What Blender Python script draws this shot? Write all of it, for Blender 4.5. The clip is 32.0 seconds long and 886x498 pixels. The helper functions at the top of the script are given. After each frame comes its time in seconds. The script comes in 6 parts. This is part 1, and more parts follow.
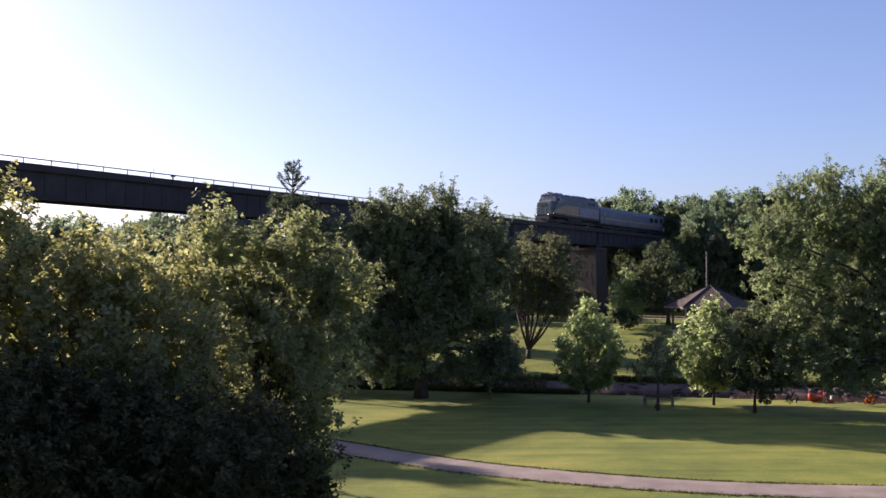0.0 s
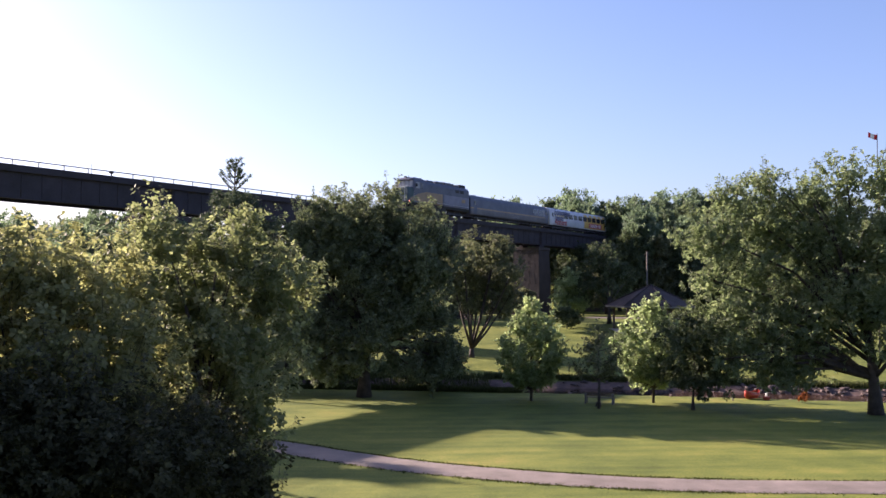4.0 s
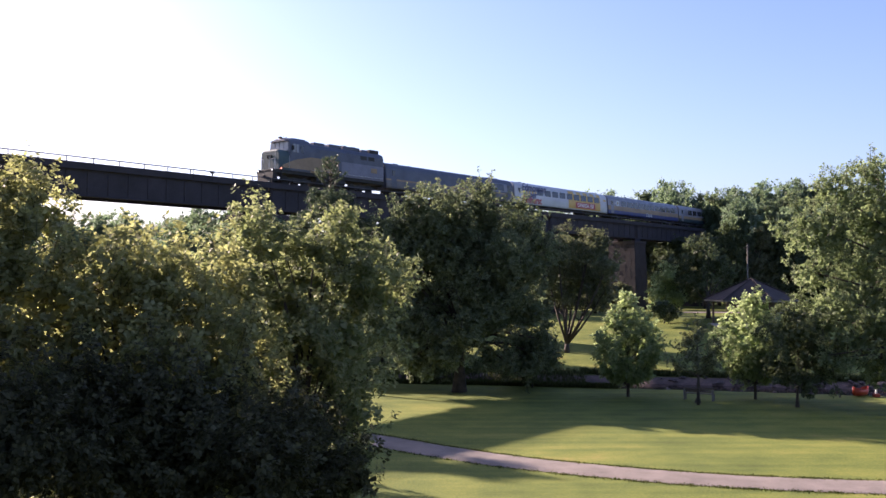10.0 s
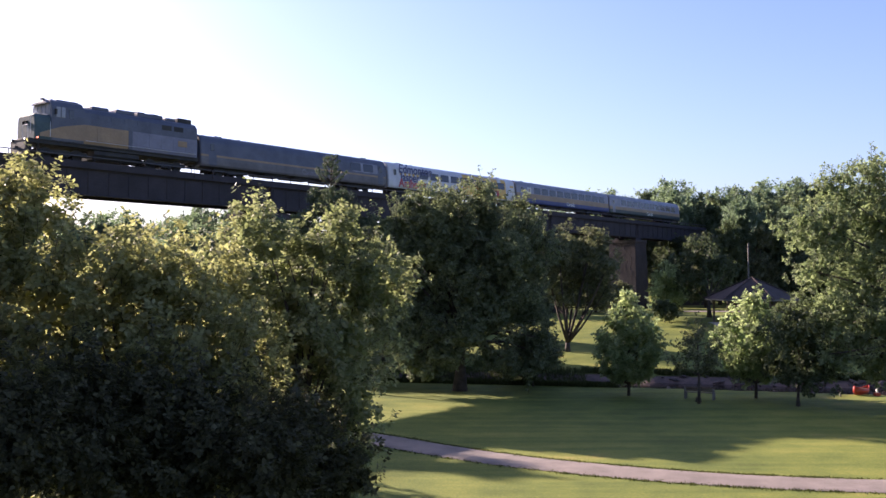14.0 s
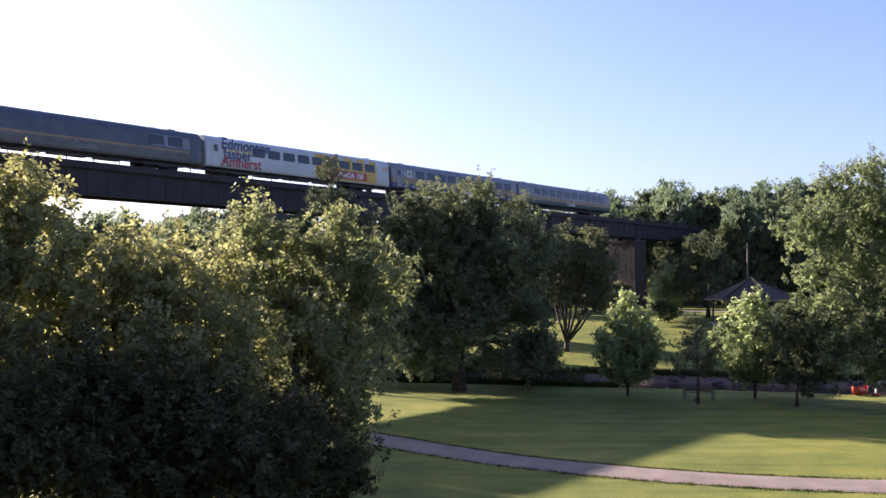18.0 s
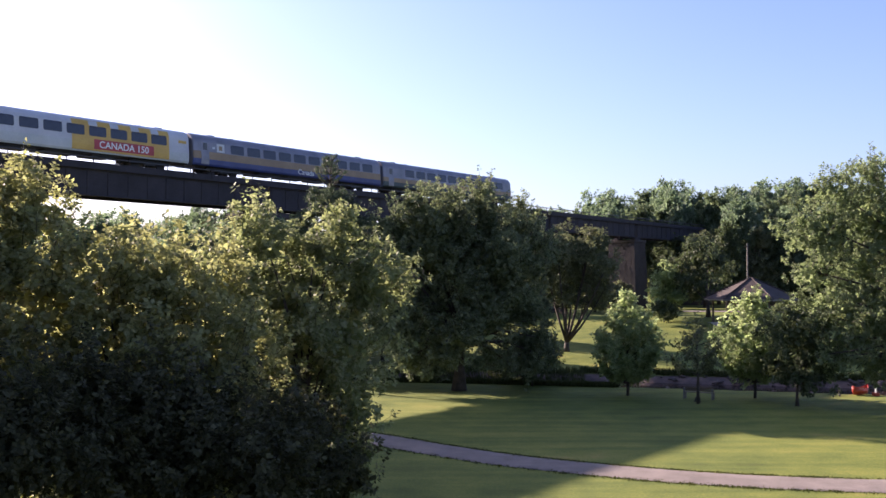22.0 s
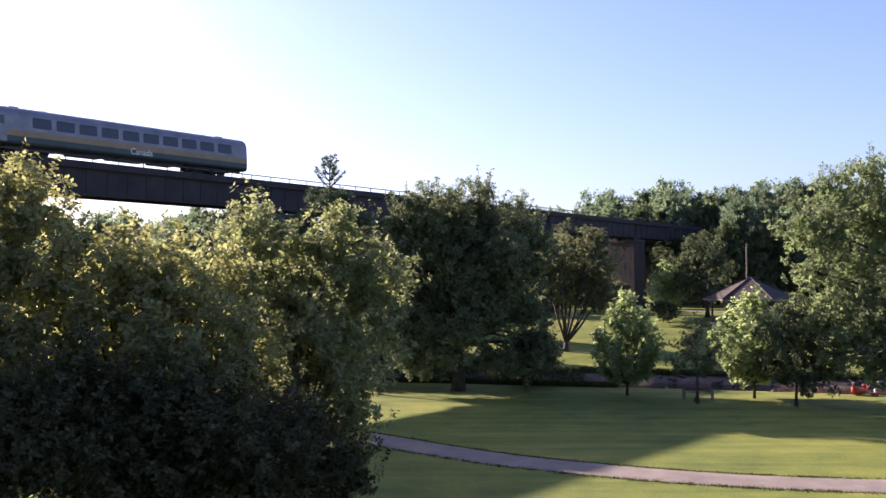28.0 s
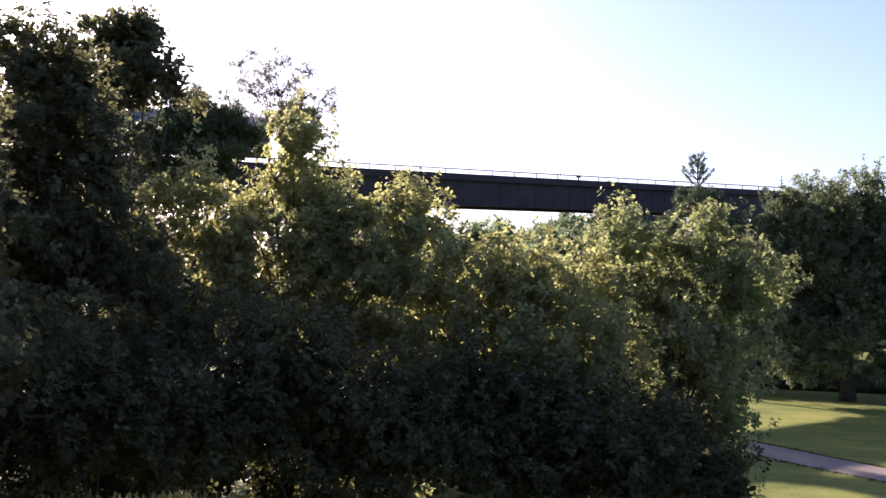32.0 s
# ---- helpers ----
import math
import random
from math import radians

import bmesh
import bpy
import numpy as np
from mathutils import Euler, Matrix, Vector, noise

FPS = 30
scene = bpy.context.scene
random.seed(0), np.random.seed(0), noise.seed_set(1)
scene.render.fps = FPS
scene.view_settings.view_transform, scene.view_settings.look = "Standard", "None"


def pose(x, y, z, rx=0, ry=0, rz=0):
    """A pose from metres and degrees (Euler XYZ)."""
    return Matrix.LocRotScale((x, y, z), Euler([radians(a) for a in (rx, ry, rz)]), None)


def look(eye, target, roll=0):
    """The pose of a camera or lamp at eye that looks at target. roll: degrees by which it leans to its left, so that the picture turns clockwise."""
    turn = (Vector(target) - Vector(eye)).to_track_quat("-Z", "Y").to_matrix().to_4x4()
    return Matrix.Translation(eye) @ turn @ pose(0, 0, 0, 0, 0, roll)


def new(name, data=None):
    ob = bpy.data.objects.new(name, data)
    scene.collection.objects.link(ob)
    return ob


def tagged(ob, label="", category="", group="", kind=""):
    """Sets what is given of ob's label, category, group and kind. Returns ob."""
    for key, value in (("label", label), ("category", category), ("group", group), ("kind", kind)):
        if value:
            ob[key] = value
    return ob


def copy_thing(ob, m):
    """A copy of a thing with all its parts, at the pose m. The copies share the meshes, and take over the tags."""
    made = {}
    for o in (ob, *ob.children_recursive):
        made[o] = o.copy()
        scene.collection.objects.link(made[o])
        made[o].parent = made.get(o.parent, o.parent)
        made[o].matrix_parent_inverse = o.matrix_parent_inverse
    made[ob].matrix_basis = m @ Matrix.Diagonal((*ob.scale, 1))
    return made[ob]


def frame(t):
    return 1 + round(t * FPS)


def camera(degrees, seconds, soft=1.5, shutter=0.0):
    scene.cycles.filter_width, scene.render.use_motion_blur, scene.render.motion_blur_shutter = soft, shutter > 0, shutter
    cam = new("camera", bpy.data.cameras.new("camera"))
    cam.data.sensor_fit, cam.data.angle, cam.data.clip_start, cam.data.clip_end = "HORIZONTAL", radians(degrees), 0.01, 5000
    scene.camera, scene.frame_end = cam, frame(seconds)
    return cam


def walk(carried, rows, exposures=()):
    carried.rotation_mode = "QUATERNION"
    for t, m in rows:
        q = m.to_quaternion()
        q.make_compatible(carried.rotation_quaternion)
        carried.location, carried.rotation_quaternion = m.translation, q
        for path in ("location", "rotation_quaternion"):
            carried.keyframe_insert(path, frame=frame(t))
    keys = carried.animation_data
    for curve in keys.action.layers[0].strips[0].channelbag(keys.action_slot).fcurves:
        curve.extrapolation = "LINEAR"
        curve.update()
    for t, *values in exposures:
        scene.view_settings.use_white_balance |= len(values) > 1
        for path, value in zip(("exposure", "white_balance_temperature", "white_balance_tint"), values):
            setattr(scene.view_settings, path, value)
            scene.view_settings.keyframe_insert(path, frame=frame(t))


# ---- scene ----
FOV = 50.0
cam = camera(FOV, 32.0, soft=1.5)
EYE = (0.0, 0.0, 8.5)
# seconds, tilt, lean, heading: a camera on one spot that pans by hand
PATH = [
    (0, 92.31, -0.25, -2.36), (0.5, 92.19, -0.10, 0.07), (1, 91.93, -0.13, -1.02), (1.5, 91.23, -0.04, -2.92),
    (2, 91.37, -0.07, -5.00), (2.5, 91.79, -0.16, -6.05), (3, 92.13, -0.23, -6.22), (3.5, 92.29, -0.29, -6.00),
    (5.5, 91.97, -0.36, -5.42), (6, 91.87, -0.35, -5.37), (6.5, 91.87, -0.36, -5.37), (7, 91.83, -0.34, -5.42),
    (7.5, 91.83, -0.29, -5.34), (8, 91.66, 0.16, 4.07), (8.5, 91.65, 0.32, 7.86), (9, 91.93, 0.04, 3.25),
    (9.5, 91.93, -0.05, -0.38), (10, 91.96, 0.00, -0.09), (10.5, 91.97, -0.02, -0.00), (11, 91.90, -0.04, 0.04),
    (11.5, 91.90, -0.03, 0.02), (12, 91.90, -0.02, 0.01), (12.5, 91.90, 0.01, 0.00), (13, 91.90, -0.00, 0.00),
    (13.5, 91.90, -0.00, 0.01), (14, 91.90, 0.00, -0.05), (14.5, 91.89, -0.02, -0.05), (16.5, 91.89, -0.05, -0.10),
    (17, 91.89, -0.05, -0.10), (17.5, 91.89, -0.05, -0.10), (18, 91.89, -0.05, -0.10), (18.5, 91.89, -0.04, -0.10),
    (19, 91.89, -0.02, -0.10), (19.5, 91.89, -0.03, -0.10), (20, 91.89, -0.01, -0.10), (20.5, 91.89, -0.01, -0.10),
    (21, 91.89, -0.02, -0.10), (21.5, 91.89, -0.02, -0.10), (22, 91.89, -0.02, -0.10), (22.5, 91.90, -0.01, -0.09),
    (23, 91.89, -0.02, -0.09), (23.5, 91.89, -0.02, -0.09), (24, 91.89, -0.02, -0.09), (24.5, 91.89, -0.02, -0.09),
    (25, 91.88, -0.06, -0.11), (25.5, 91.89, -0.03, -0.12), (27.5, 91.89, -0.03, -0.17), (28, 91.89, -0.02, -0.14),
    (28.5, 92.08, 0.24, 5.92), (29, 91.80, 0.28, 7.22), (29.5, 91.85, 0.28, 7.72), (30, 91.75, 0.32, 9.79),
    (30.5, 91.90, 0.55, 14.35), (31, 92.05, 0.84, 19.84), (31.5, 92.15, 0.83, 22.42), (32, 92.19, 0.73, 21.83),
]
walk(cam, [(t, pose(*EYE, rx, ry, rz)) for t, rx, ry, rz in PATH], [(0, 1.40, 5800, 33), (1.5, 1.42, 5800, 33), (3.5, 1.62, 5800, 33), (6, 1.78, 5800, 33), (32, 1.80, 5800, 33)])

# ---- light ----
SUN_EL, SUN_AZ = 23.0, -54.0          # degrees; azimuth from straight ahead (+y), to the right positive
world = bpy.data.worlds.new("sky")
scene.world = world
world.use_nodes = True
wn = world.node_tree
sky = wn.nodes.new("ShaderNodeTexSky")
sky.sky_type, sky.sun_disc = 'NISHITA', False
sky.sun_elevation, sky.sun_rotation = radians(SUN_EL), radians(SUN_AZ)
sky.altitude, sky.air_density, sky.dust_density, sky.ozone_density = 300.0, 1.0, 2.0, 2.0
wn.links.new(sky.outputs[0], wn.nodes["Background"].inputs[0])
wn.nodes["Background"].inputs[1].default_value = 0.063
sun = new("sun", bpy.data.lights.new("sun", "SUN"))
sun.data.energy, sun.data.angle, sun.data.color = 5.0, radians(0.6), (1.0, 0.84, 0.58)
sa, se = radians(SUN_AZ), radians(SUN_EL)
SUN_DIR = Vector((math.sin(sa) * math.cos(se), math.cos(sa) * math.cos(se), math.sin(se)))
sun.matrix_world = look(SUN_DIR * 200, (0, 0, 0))


# ---- materials ----
def material(name):
    m = bpy.data.materials.new(name)
    m.use_nodes = True
    return m, m.node_tree.nodes, m.node_tree.links, m.node_tree.nodes["Principled BSDF"]


def ramp(nodes, stops):
    r = nodes.new("ShaderNodeValToRGB")
    el = r.color_ramp.elements
    while len(el) < len(stops):
        el.new(0.5)
    for e, (p, c) in zip(el, stops):
        e.position, e.color = p, (*c, 1)
    return r


def noise_tex(nodes, links, scale, detail=4, coord="Object", rough=0.6):
    tc, n = nodes.new("ShaderNodeTexCoord"), nodes.new("ShaderNodeTexNoise")
    n.inputs["Scale"].default_value, n.inputs["Detail"].default_value, n.inputs["Roughness"].default_value = scale, detail, rough
    links.new(tc.outputs[coord], n.inputs["Vector"])
    return n


def surface(name, dark, light, scale=1.5, fine=18.0, rough=0.7, metal=0.0, bump=0.3, spread=(0.3, 0.7), depth=0.02):
    """A paint, stone, metal or wood with stains at one scale and grain at another."""
    m, nodes, links, bsdf = material(name)
    a, b = noise_tex(nodes, links, scale), noise_tex(nodes, links, fine, 6)
    mix = nodes.new("ShaderNodeMath")
    mix.operation = 'MULTIPLY_ADD'
    links.new(b.outputs[0], mix.inputs[0])
    mix.inputs[1].default_value = 0.45
    sub = nodes.new("ShaderNodeMath")
    sub.operation = 'SUBTRACT'
    links.new(a.outputs[0], sub.inputs[0])
    sub.inputs[1].default_value = 0.22
    links.new(sub.outputs[0], mix.inputs[2])
    r = ramp(nodes, [(spread[0], dark), (spread[1], light)])
    links.new(mix.outputs[0], r.inputs[0])
    links.new(r.outputs[0], bsdf.inputs["Base Color"])
    bsdf.inputs["Roughness"].default_value, bsdf.inputs["Metallic"].default_value = rough, metal
    if bump:
        bm_ = nodes.new("ShaderNodeBump")
        bm_.inputs["Strength"].default_value, bm_.inputs["Distance"].default_value = bump, depth
        links.new(b.outputs[0], bm_.inputs["Height"])
        links.new(bm_.outputs[0], bsdf.inputs["Normal"])
    return m


def leaf_material(name, dark, mid, light, through_light=0.45, gloss=0.5):
    """Leaves: each leaf its own shade, and daylight shining through."""
    m, nodes, links, bsdf = material(name)
    geo_ = nodes.new("ShaderNodeNewGeometry")
    n = noise_tex(nodes, links, 0.45, 3)
    add = nodes.new("ShaderNodeMath")
    add.operation = 'MULTIPLY_ADD'
    links.new(geo_.outputs["Random Per Island"], add.inputs[0])
    add.inputs[1].default_value = 0.42
    half = nodes.new("ShaderNodeMath")
    half.operation = 'MULTIPLY'
    links.new(n.outputs[0], half.inputs[0])
    half.inputs[1].default_value = 0.58
    links.new(half.outputs[0], add.inputs[2])
    r = ramp(nodes, [(0.15, dark), (0.5, mid), (0.85, light)])
    links.new(add.outputs[0], r.inputs[0])
    links.new(r.outputs[0], bsdf.inputs["Base Color"])
    bsdf.inputs["Roughness"].default_value = gloss
    bsdf.inputs["Specular IOR Level"].default_value = 0.14
    tr = nodes.new("ShaderNodeBsdfTranslucent")
    warm = nodes.new("ShaderNodeMix")
    warm.data_type, warm.blend_type = 'RGBA', 'MULTIPLY'
    warm.inputs["Factor"].default_value = 1.0
    links.new(r.outputs[0], warm.inputs["A"])
    warm.inputs["B"].default_value = (1.0, 1.07, 0.84, 1)
    links.new(warm.outputs["Result"], tr.inputs["Color"])
    mx = nodes.new("ShaderNodeMixShader")
    mx.inputs[0].default_value = through_light
    links.new(bsdf.outputs[0], mx.inputs[1])
    links.new(tr.outputs[0], mx.inputs[2])
    links.new(mx.outputs[0], nodes["Material Output"].inputs[0])
    return m


def lawn_material():
    m, nodes, links, bsdf = material("mown lawn")
    big, mid, fine = noise_tex(nodes, links, 0.06, 3), noise_tex(nodes, links, 0.45, 5), noise_tex(nodes, links, 9.0, 6)
    # mowing stripes and dry streaks run along the path
    tc, mp, st = nodes.new("ShaderNodeTexCoord"), nodes.new("ShaderNodeMapping"), nodes.new("ShaderNodeTexNoise")
    mp.inputs["Rotation"].default_value, mp.inputs["Scale"].default_value = (0, 0, radians(12)), (0.03, 0.5, 0.1)
    st.inputs["Scale"].default_value, st.inputs["Detail"].default_value = 1.6, 4
    links.new(tc.outputs["Object"], mp.inputs["Vector"])
    links.new(mp.outputs[0], st.inputs["Vector"])
    total = None
    for node, weight in ((big, 0.28), (mid, 0.24), (fine, 0.28), (st, 0.22)):
        mul = nodes.new("ShaderNodeMath")
        mul.operation = 'MULTIPLY_ADD'
        links.new(node.outputs[0], mul.inputs[0])
        mul.inputs[1].default_value = weight
        if total:
            links.new(total.outputs[0], mul.inputs[2])
        else:
            mul.inputs[2].default_value = 0
        total = mul
    r = ramp(nodes, [(0.36, (0.042, 0.059, 0.012)), (0.48, (0.104, 0.130, 0.024)), (0.57, (0.175, 0.191, 0.036)), (0.655, (0.31, 0.220, 0.07))])
    links.new(total.outputs[0], r.inputs[0])
    links.new(r.outputs[0], bsdf.inputs["Base Color"])
    bsdf.inputs["Roughness"].default_value, bsdf.inputs["Specular IOR Level"].default_value = 0.85, 0.2
    bump = nodes.new("ShaderNodeBump")
    bump.inputs["Strength"].default_value, bump.inputs["Distance"].default_value = 0.6, 0.06
    links.new(fine.outputs[0], bump.inputs["Height"])
    links.new(bump.outputs[0], bsdf.inputs["Normal"])
    return m


def glow(name, colour, strength):
    m, nodes, links, bsdf = material(name)
    bsdf.inputs["Emission Color"].default_value = (*colour, 1)
    bsdf.inputs["Emission Strength"].default_value = strength
    return m


LAWN = lawn_material()
GRAVEL = surface("gravel path", (0.130, 0.107, 0.092), (0.22, 0.181, 0.158), 0.6, 14, 0.9, bump=0.5)
EARTH = surface("bare pinkish bank soil", (0.045, 0.029, 0.024), (0.14, 0.09, 0.075), 0.9, 5, 0.9, bump=0.8, depth=0.06)
ROCK = surface("pinkish river stone", (0.049, 0.036, 0.034), (0.133, 0.098, 0.091), 0.8, 6, 0.85)
BARK = surface("rough bark", (0.022, 0.017, 0.014), (0.075, 0.058, 0.046), 2.0, 14, 0.9, bump=0.8)
IRON = surface("sooty bridge iron", (0.014, 0.011, 0.015), (0.034, 0.027, 0.036), 0.5, 5, 0.75, bump=0.3)
LOCO_GREY = surface("dull lavender grey paint", (0.12, 0.12, 0.165), (0.19, 0.19, 0.25), 0.6, 9, 0.5, bump=0.05)
RAIL_PAINT = surface("weathered grey handrail paint", (0.045, 0.045, 0.059), (0.077, 0.077, 0.090), 1, 12, 0.5, 0.1)
# sky reflected in the steel is put into its light base colour
IRON_RAIL = surface("grey handrail steel", (0.42, 0.42, 0.46), (0.58, 0.58, 0.62), 1, 12, 0.4, 0.1)
TIMBER = surface("creosoted timber", (0.02, 0.016, 0.014), (0.06, 0.05, 0.042), 1, 12, 0.85)
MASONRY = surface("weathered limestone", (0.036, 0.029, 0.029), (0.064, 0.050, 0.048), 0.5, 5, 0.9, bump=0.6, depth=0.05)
TEAL = surface("weathered slate blue paint", (0.054, 0.060, 0.090), (0.096, 0.104, 0.142), 0.6, 9, 0.5, bump=0.05)
NOSE_GREEN = surface("faded green grey paint", (0.034, 0.062, 0.070), (0.068, 0.102, 0.112), 0.6, 9, 0.7, bump=0.05)
YELLOW = surface("ochre yellow paint", (0.20, 0.13, 0.072), (0.30, 0.20, 0.112), 0.7, 9, 0.45, bump=0.05)
BRIGHT_YELLOW = surface("bright yellow wrap", (0.48, 0.28, 0.05), (0.62, 0.38, 0.08), 0.7, 9, 0.4, bump=0.03)
SILVER = surface("dull silver grey paint", (0.150, 0.146, 0.175), (0.25, 0.242, 0.285), 0.6, 9, 0.4, 0.2, bump=0.05)
DIRTY = surface("grimy lower side paint", (0.075, 0.07, 0.08), (0.14, 0.13, 0.14), 0.6, 9, 0.5, bump=0.05)
ROOF_GREY = surface("grimy roof grey", (0.09, 0.10, 0.12), (0.20, 0.21, 0.24), 0.7, 9, 0.55, bump=0.08)
BLUE = surface("deep blue paint", (0.020, 0.030, 0.13), (0.040, 0.058, 0.20), 0.7, 9, 0.4, bump=0.04)
GREEN_BLUE = surface("dark teal paint", (0.014, 0.03, 0.042), (0.03, 0.052, 0.066), 0.7, 9, 0.4, bump=0.04)
WHITE_WRAP = surface("white vinyl wrap", (0.42, 0.41, 0.445), (0.58, 0.57, 0.60), 0.5, 9, 0.4, bump=0.03)
PALE_GREEN = surface("pale grey wrap", (0.40, 0.41, 0.42), (0.54, 0.54, 0.55), 0.5, 9, 0.4, bump=0.03)
RED = surface("red wrap", (0.30, 0.02, 0.03), (0.44, 0.04, 0.05), 0.7, 9, 0.4, bump=0.03)
NAVY_TEXT = surface("dark blue lettering", (0.03, 0.035, 0.12), (0.06, 0.07, 0.18), 1, 9, 0.4, bump=0)
WHITE_TEXT = surface("white lettering", (0.68, 0.68, 0.68), (0.82, 0.82, 0.82), 1, 9, 0.4, bump=0)
UNDERFRAME = surface("black underframe grime", (0.010, 0.010, 0.011), (0.035, 0.032, 0.03), 1, 9, 0.7)
GLASS = surface("tinted window glass", (0.022, 0.022, 0.035), (0.042, 0.042, 0.06), 0.5, 3, 0.12, bump=0)
# the pale base colour stands in for sky reflected in the panes
CAB_GLASS = surface("windscreen glass", (0.20, 0.20, 0.225), (0.30, 0.30, 0.33), 0.5, 3, 0.05, bump=0)
LAMP = glow("lit headlight", (1.0, 0.93, 0.8), 1.6)
AMBER = glow("lit amber marker", (1.0, 0.25, 0.08), 0.9)
SHINGLE = surface("brown roof shingles", (0.028, 0.019, 0.018), (0.062, 0.045, 0.042), 0.8, 10, 0.9, bump=0.5)
WOOD = surface("stained brown post wood", (0.06, 0.04, 0.028), (0.13, 0.09, 0.06), 1, 12, 0.75)
PALE_WOOD = surface("pale bleached wood", (0.09, 0.085, 0.075), (0.17, 0.155, 0.14), 1, 12, 0.8)
CONCRETE = surface("concrete slab", (0.3, 0.29, 0.28), (0.46, 0.45, 0.43), 0.6, 8, 0.9)
# the red is darkened to stand in for passing shade
DINGHY_RED = surface("red dinghy gelcoat", (0.30, 0.03, 0.016), (0.42, 0.055, 0.03), 1, 9, 0.4, bump=0.02)
FLAG_RED = surface("red flag cloth", (0.5, 0.02, 0.02), (0.62, 0.03, 0.03), 1, 20, 0.8)
FLAG_WHITE = surface("white flag cloth", (0.7, 0.7, 0.7), (0.8, 0.8, 0.8), 1, 20, 0.8)
WATER, _n, _l, _b = material("muddy creek water")
_b.inputs["Base Color"].default_value = (0.045, 0.026, 0.017, 1)
_b.inputs["Roughness"].default_value = 0.12
_b.inputs["Specular IOR Level"].default_value, _b.inputs["IOR"].default_value = 0.3, 1.33
_w = noise_tex(_n, _l, 2.5, 3)
_bp = _n.new("ShaderNodeBump")
_bp.inputs["Strength"].default_value, _bp.inputs["Distance"].default_value = 0.03, 0.01
_l.new(_w.outputs[0], _bp.inputs["Height"])
_l.new(_bp.outputs[0], _b.inputs["Normal"])
LEAF_ELDER = leaf_material("box elder leaves", (0.132, 0.153, 0.066), (0.251, 0.270, 0.133), (0.430, 0.422, 0.264), 0.62)
LEAF_SEED = leaf_material("box elder leaves with tan seed clusters", (0.180, 0.178, 0.080), (0.330, 0.322, 0.150), (0.540, 0.510, 0.280), 0.62)
# dark leaf colour that stands in for shade
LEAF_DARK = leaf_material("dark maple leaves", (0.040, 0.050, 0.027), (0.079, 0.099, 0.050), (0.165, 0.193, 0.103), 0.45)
# shade under the elders is put into this leaf colour
LEAF_DEEP_SHADE = leaf_material("deep green undergrowth leaves", (0.036, 0.035, 0.018), (0.072, 0.070, 0.035), (0.160, 0.152, 0.078), 0.45)
LEAF_RUST = leaf_material("rusty orange leaves", (0.16, 0.05, 0.02), (0.30, 0.10, 0.035), (0.42, 0.17, 0.06), 0.5)
LEAF_MAPLE = leaf_material("olive maple leaves", (0.059, 0.060, 0.035), (0.119, 0.116, 0.064), (0.230, 0.207, 0.129), 0.6)
# hillside and round tree leaves are lightened to stand in for distance haze
LEAF_OAK = leaf_material("dense green leaves", (0.086, 0.124, 0.080), (0.164, 0.215, 0.142), (0.283, 0.345, 0.248), 0.64)
LEAF_HILL = leaf_material("mixed hillside leaves", (0.065, 0.088, 0.049), (0.121, 0.153, 0.087), (0.202, 0.238, 0.148), 0.58)
LEAF_ROUND = leaf_material("deep green leaves", (0.089, 0.105, 0.061), (0.166, 0.192, 0.110), (0.308, 0.334, 0.203), 0.6)
LEAF_BRIGHT = leaf_material("fresh green leaves", (0.110, 0.144, 0.071), (0.199, 0.239, 0.127), (0.330, 0.363, 0.213), 0.64)
# leaf colour lightened to stand in for direct sun
LEAF_SUNLIT = leaf_material("young maple leaves", (0.194, 0.243, 0.117), (0.315, 0.370, 0.194), (0.462, 0.497, 0.296), 0.74)
VERGE = leaf_material("path edge grass", (0.03, 0.038, 0.010), (0.06, 0.07, 0.018), (0.11, 0.105, 0.03))
# half shade mixed into the leaf colour
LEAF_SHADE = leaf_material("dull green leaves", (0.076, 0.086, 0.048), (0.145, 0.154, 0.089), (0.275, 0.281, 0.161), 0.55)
LEAF_WISP = leaf_material("grey willow leaves", (0.076, 0.074, 0.058), (0.128, 0.125, 0.097), (0.204, 0.192, 0.154), 0.5)
NEEDLES = leaf_material("blue green pine needles", (0.051, 0.075, 0.045), (0.085, 0.112, 0.067), (0.145, 0.165, 0.096), 0.25)
WEED = leaf_material("tall bank weeds", (0.03, 0.040, 0.014), (0.06, 0.072, 0.026), (0.11, 0.11, 0.046))


# ---- building tools ----
def part(name, bm, mat, parent=None, label="", smooth=False):
    me = bpy.data.meshes.new(name)
    bm.to_mesh(me)
    bm.free()
    for m in (mat if isinstance(mat, (list, tuple)) else [mat]):
        me.materials.append(m)
    if smooth:
        for p in me.polygons:
            p.use_smooth = True
    ob = new(name, me)
    if parent:
        ob.parent = parent
    return tagged(ob, label) if label else ob


def again(ob, parent, m):
    """Another piece on the same mesh."""
    o = new(ob.name.split(".")[0], ob.data)
    o.parent, o.matrix_basis = parent, m
    return o


def thing(name, label, category, m=None, group="", kind=""):
    e = tagged(new(name), label, category, group, kind)
    e.empty_display_size = 0.3
    if m is not None:
        e.matrix_basis = m
    return e


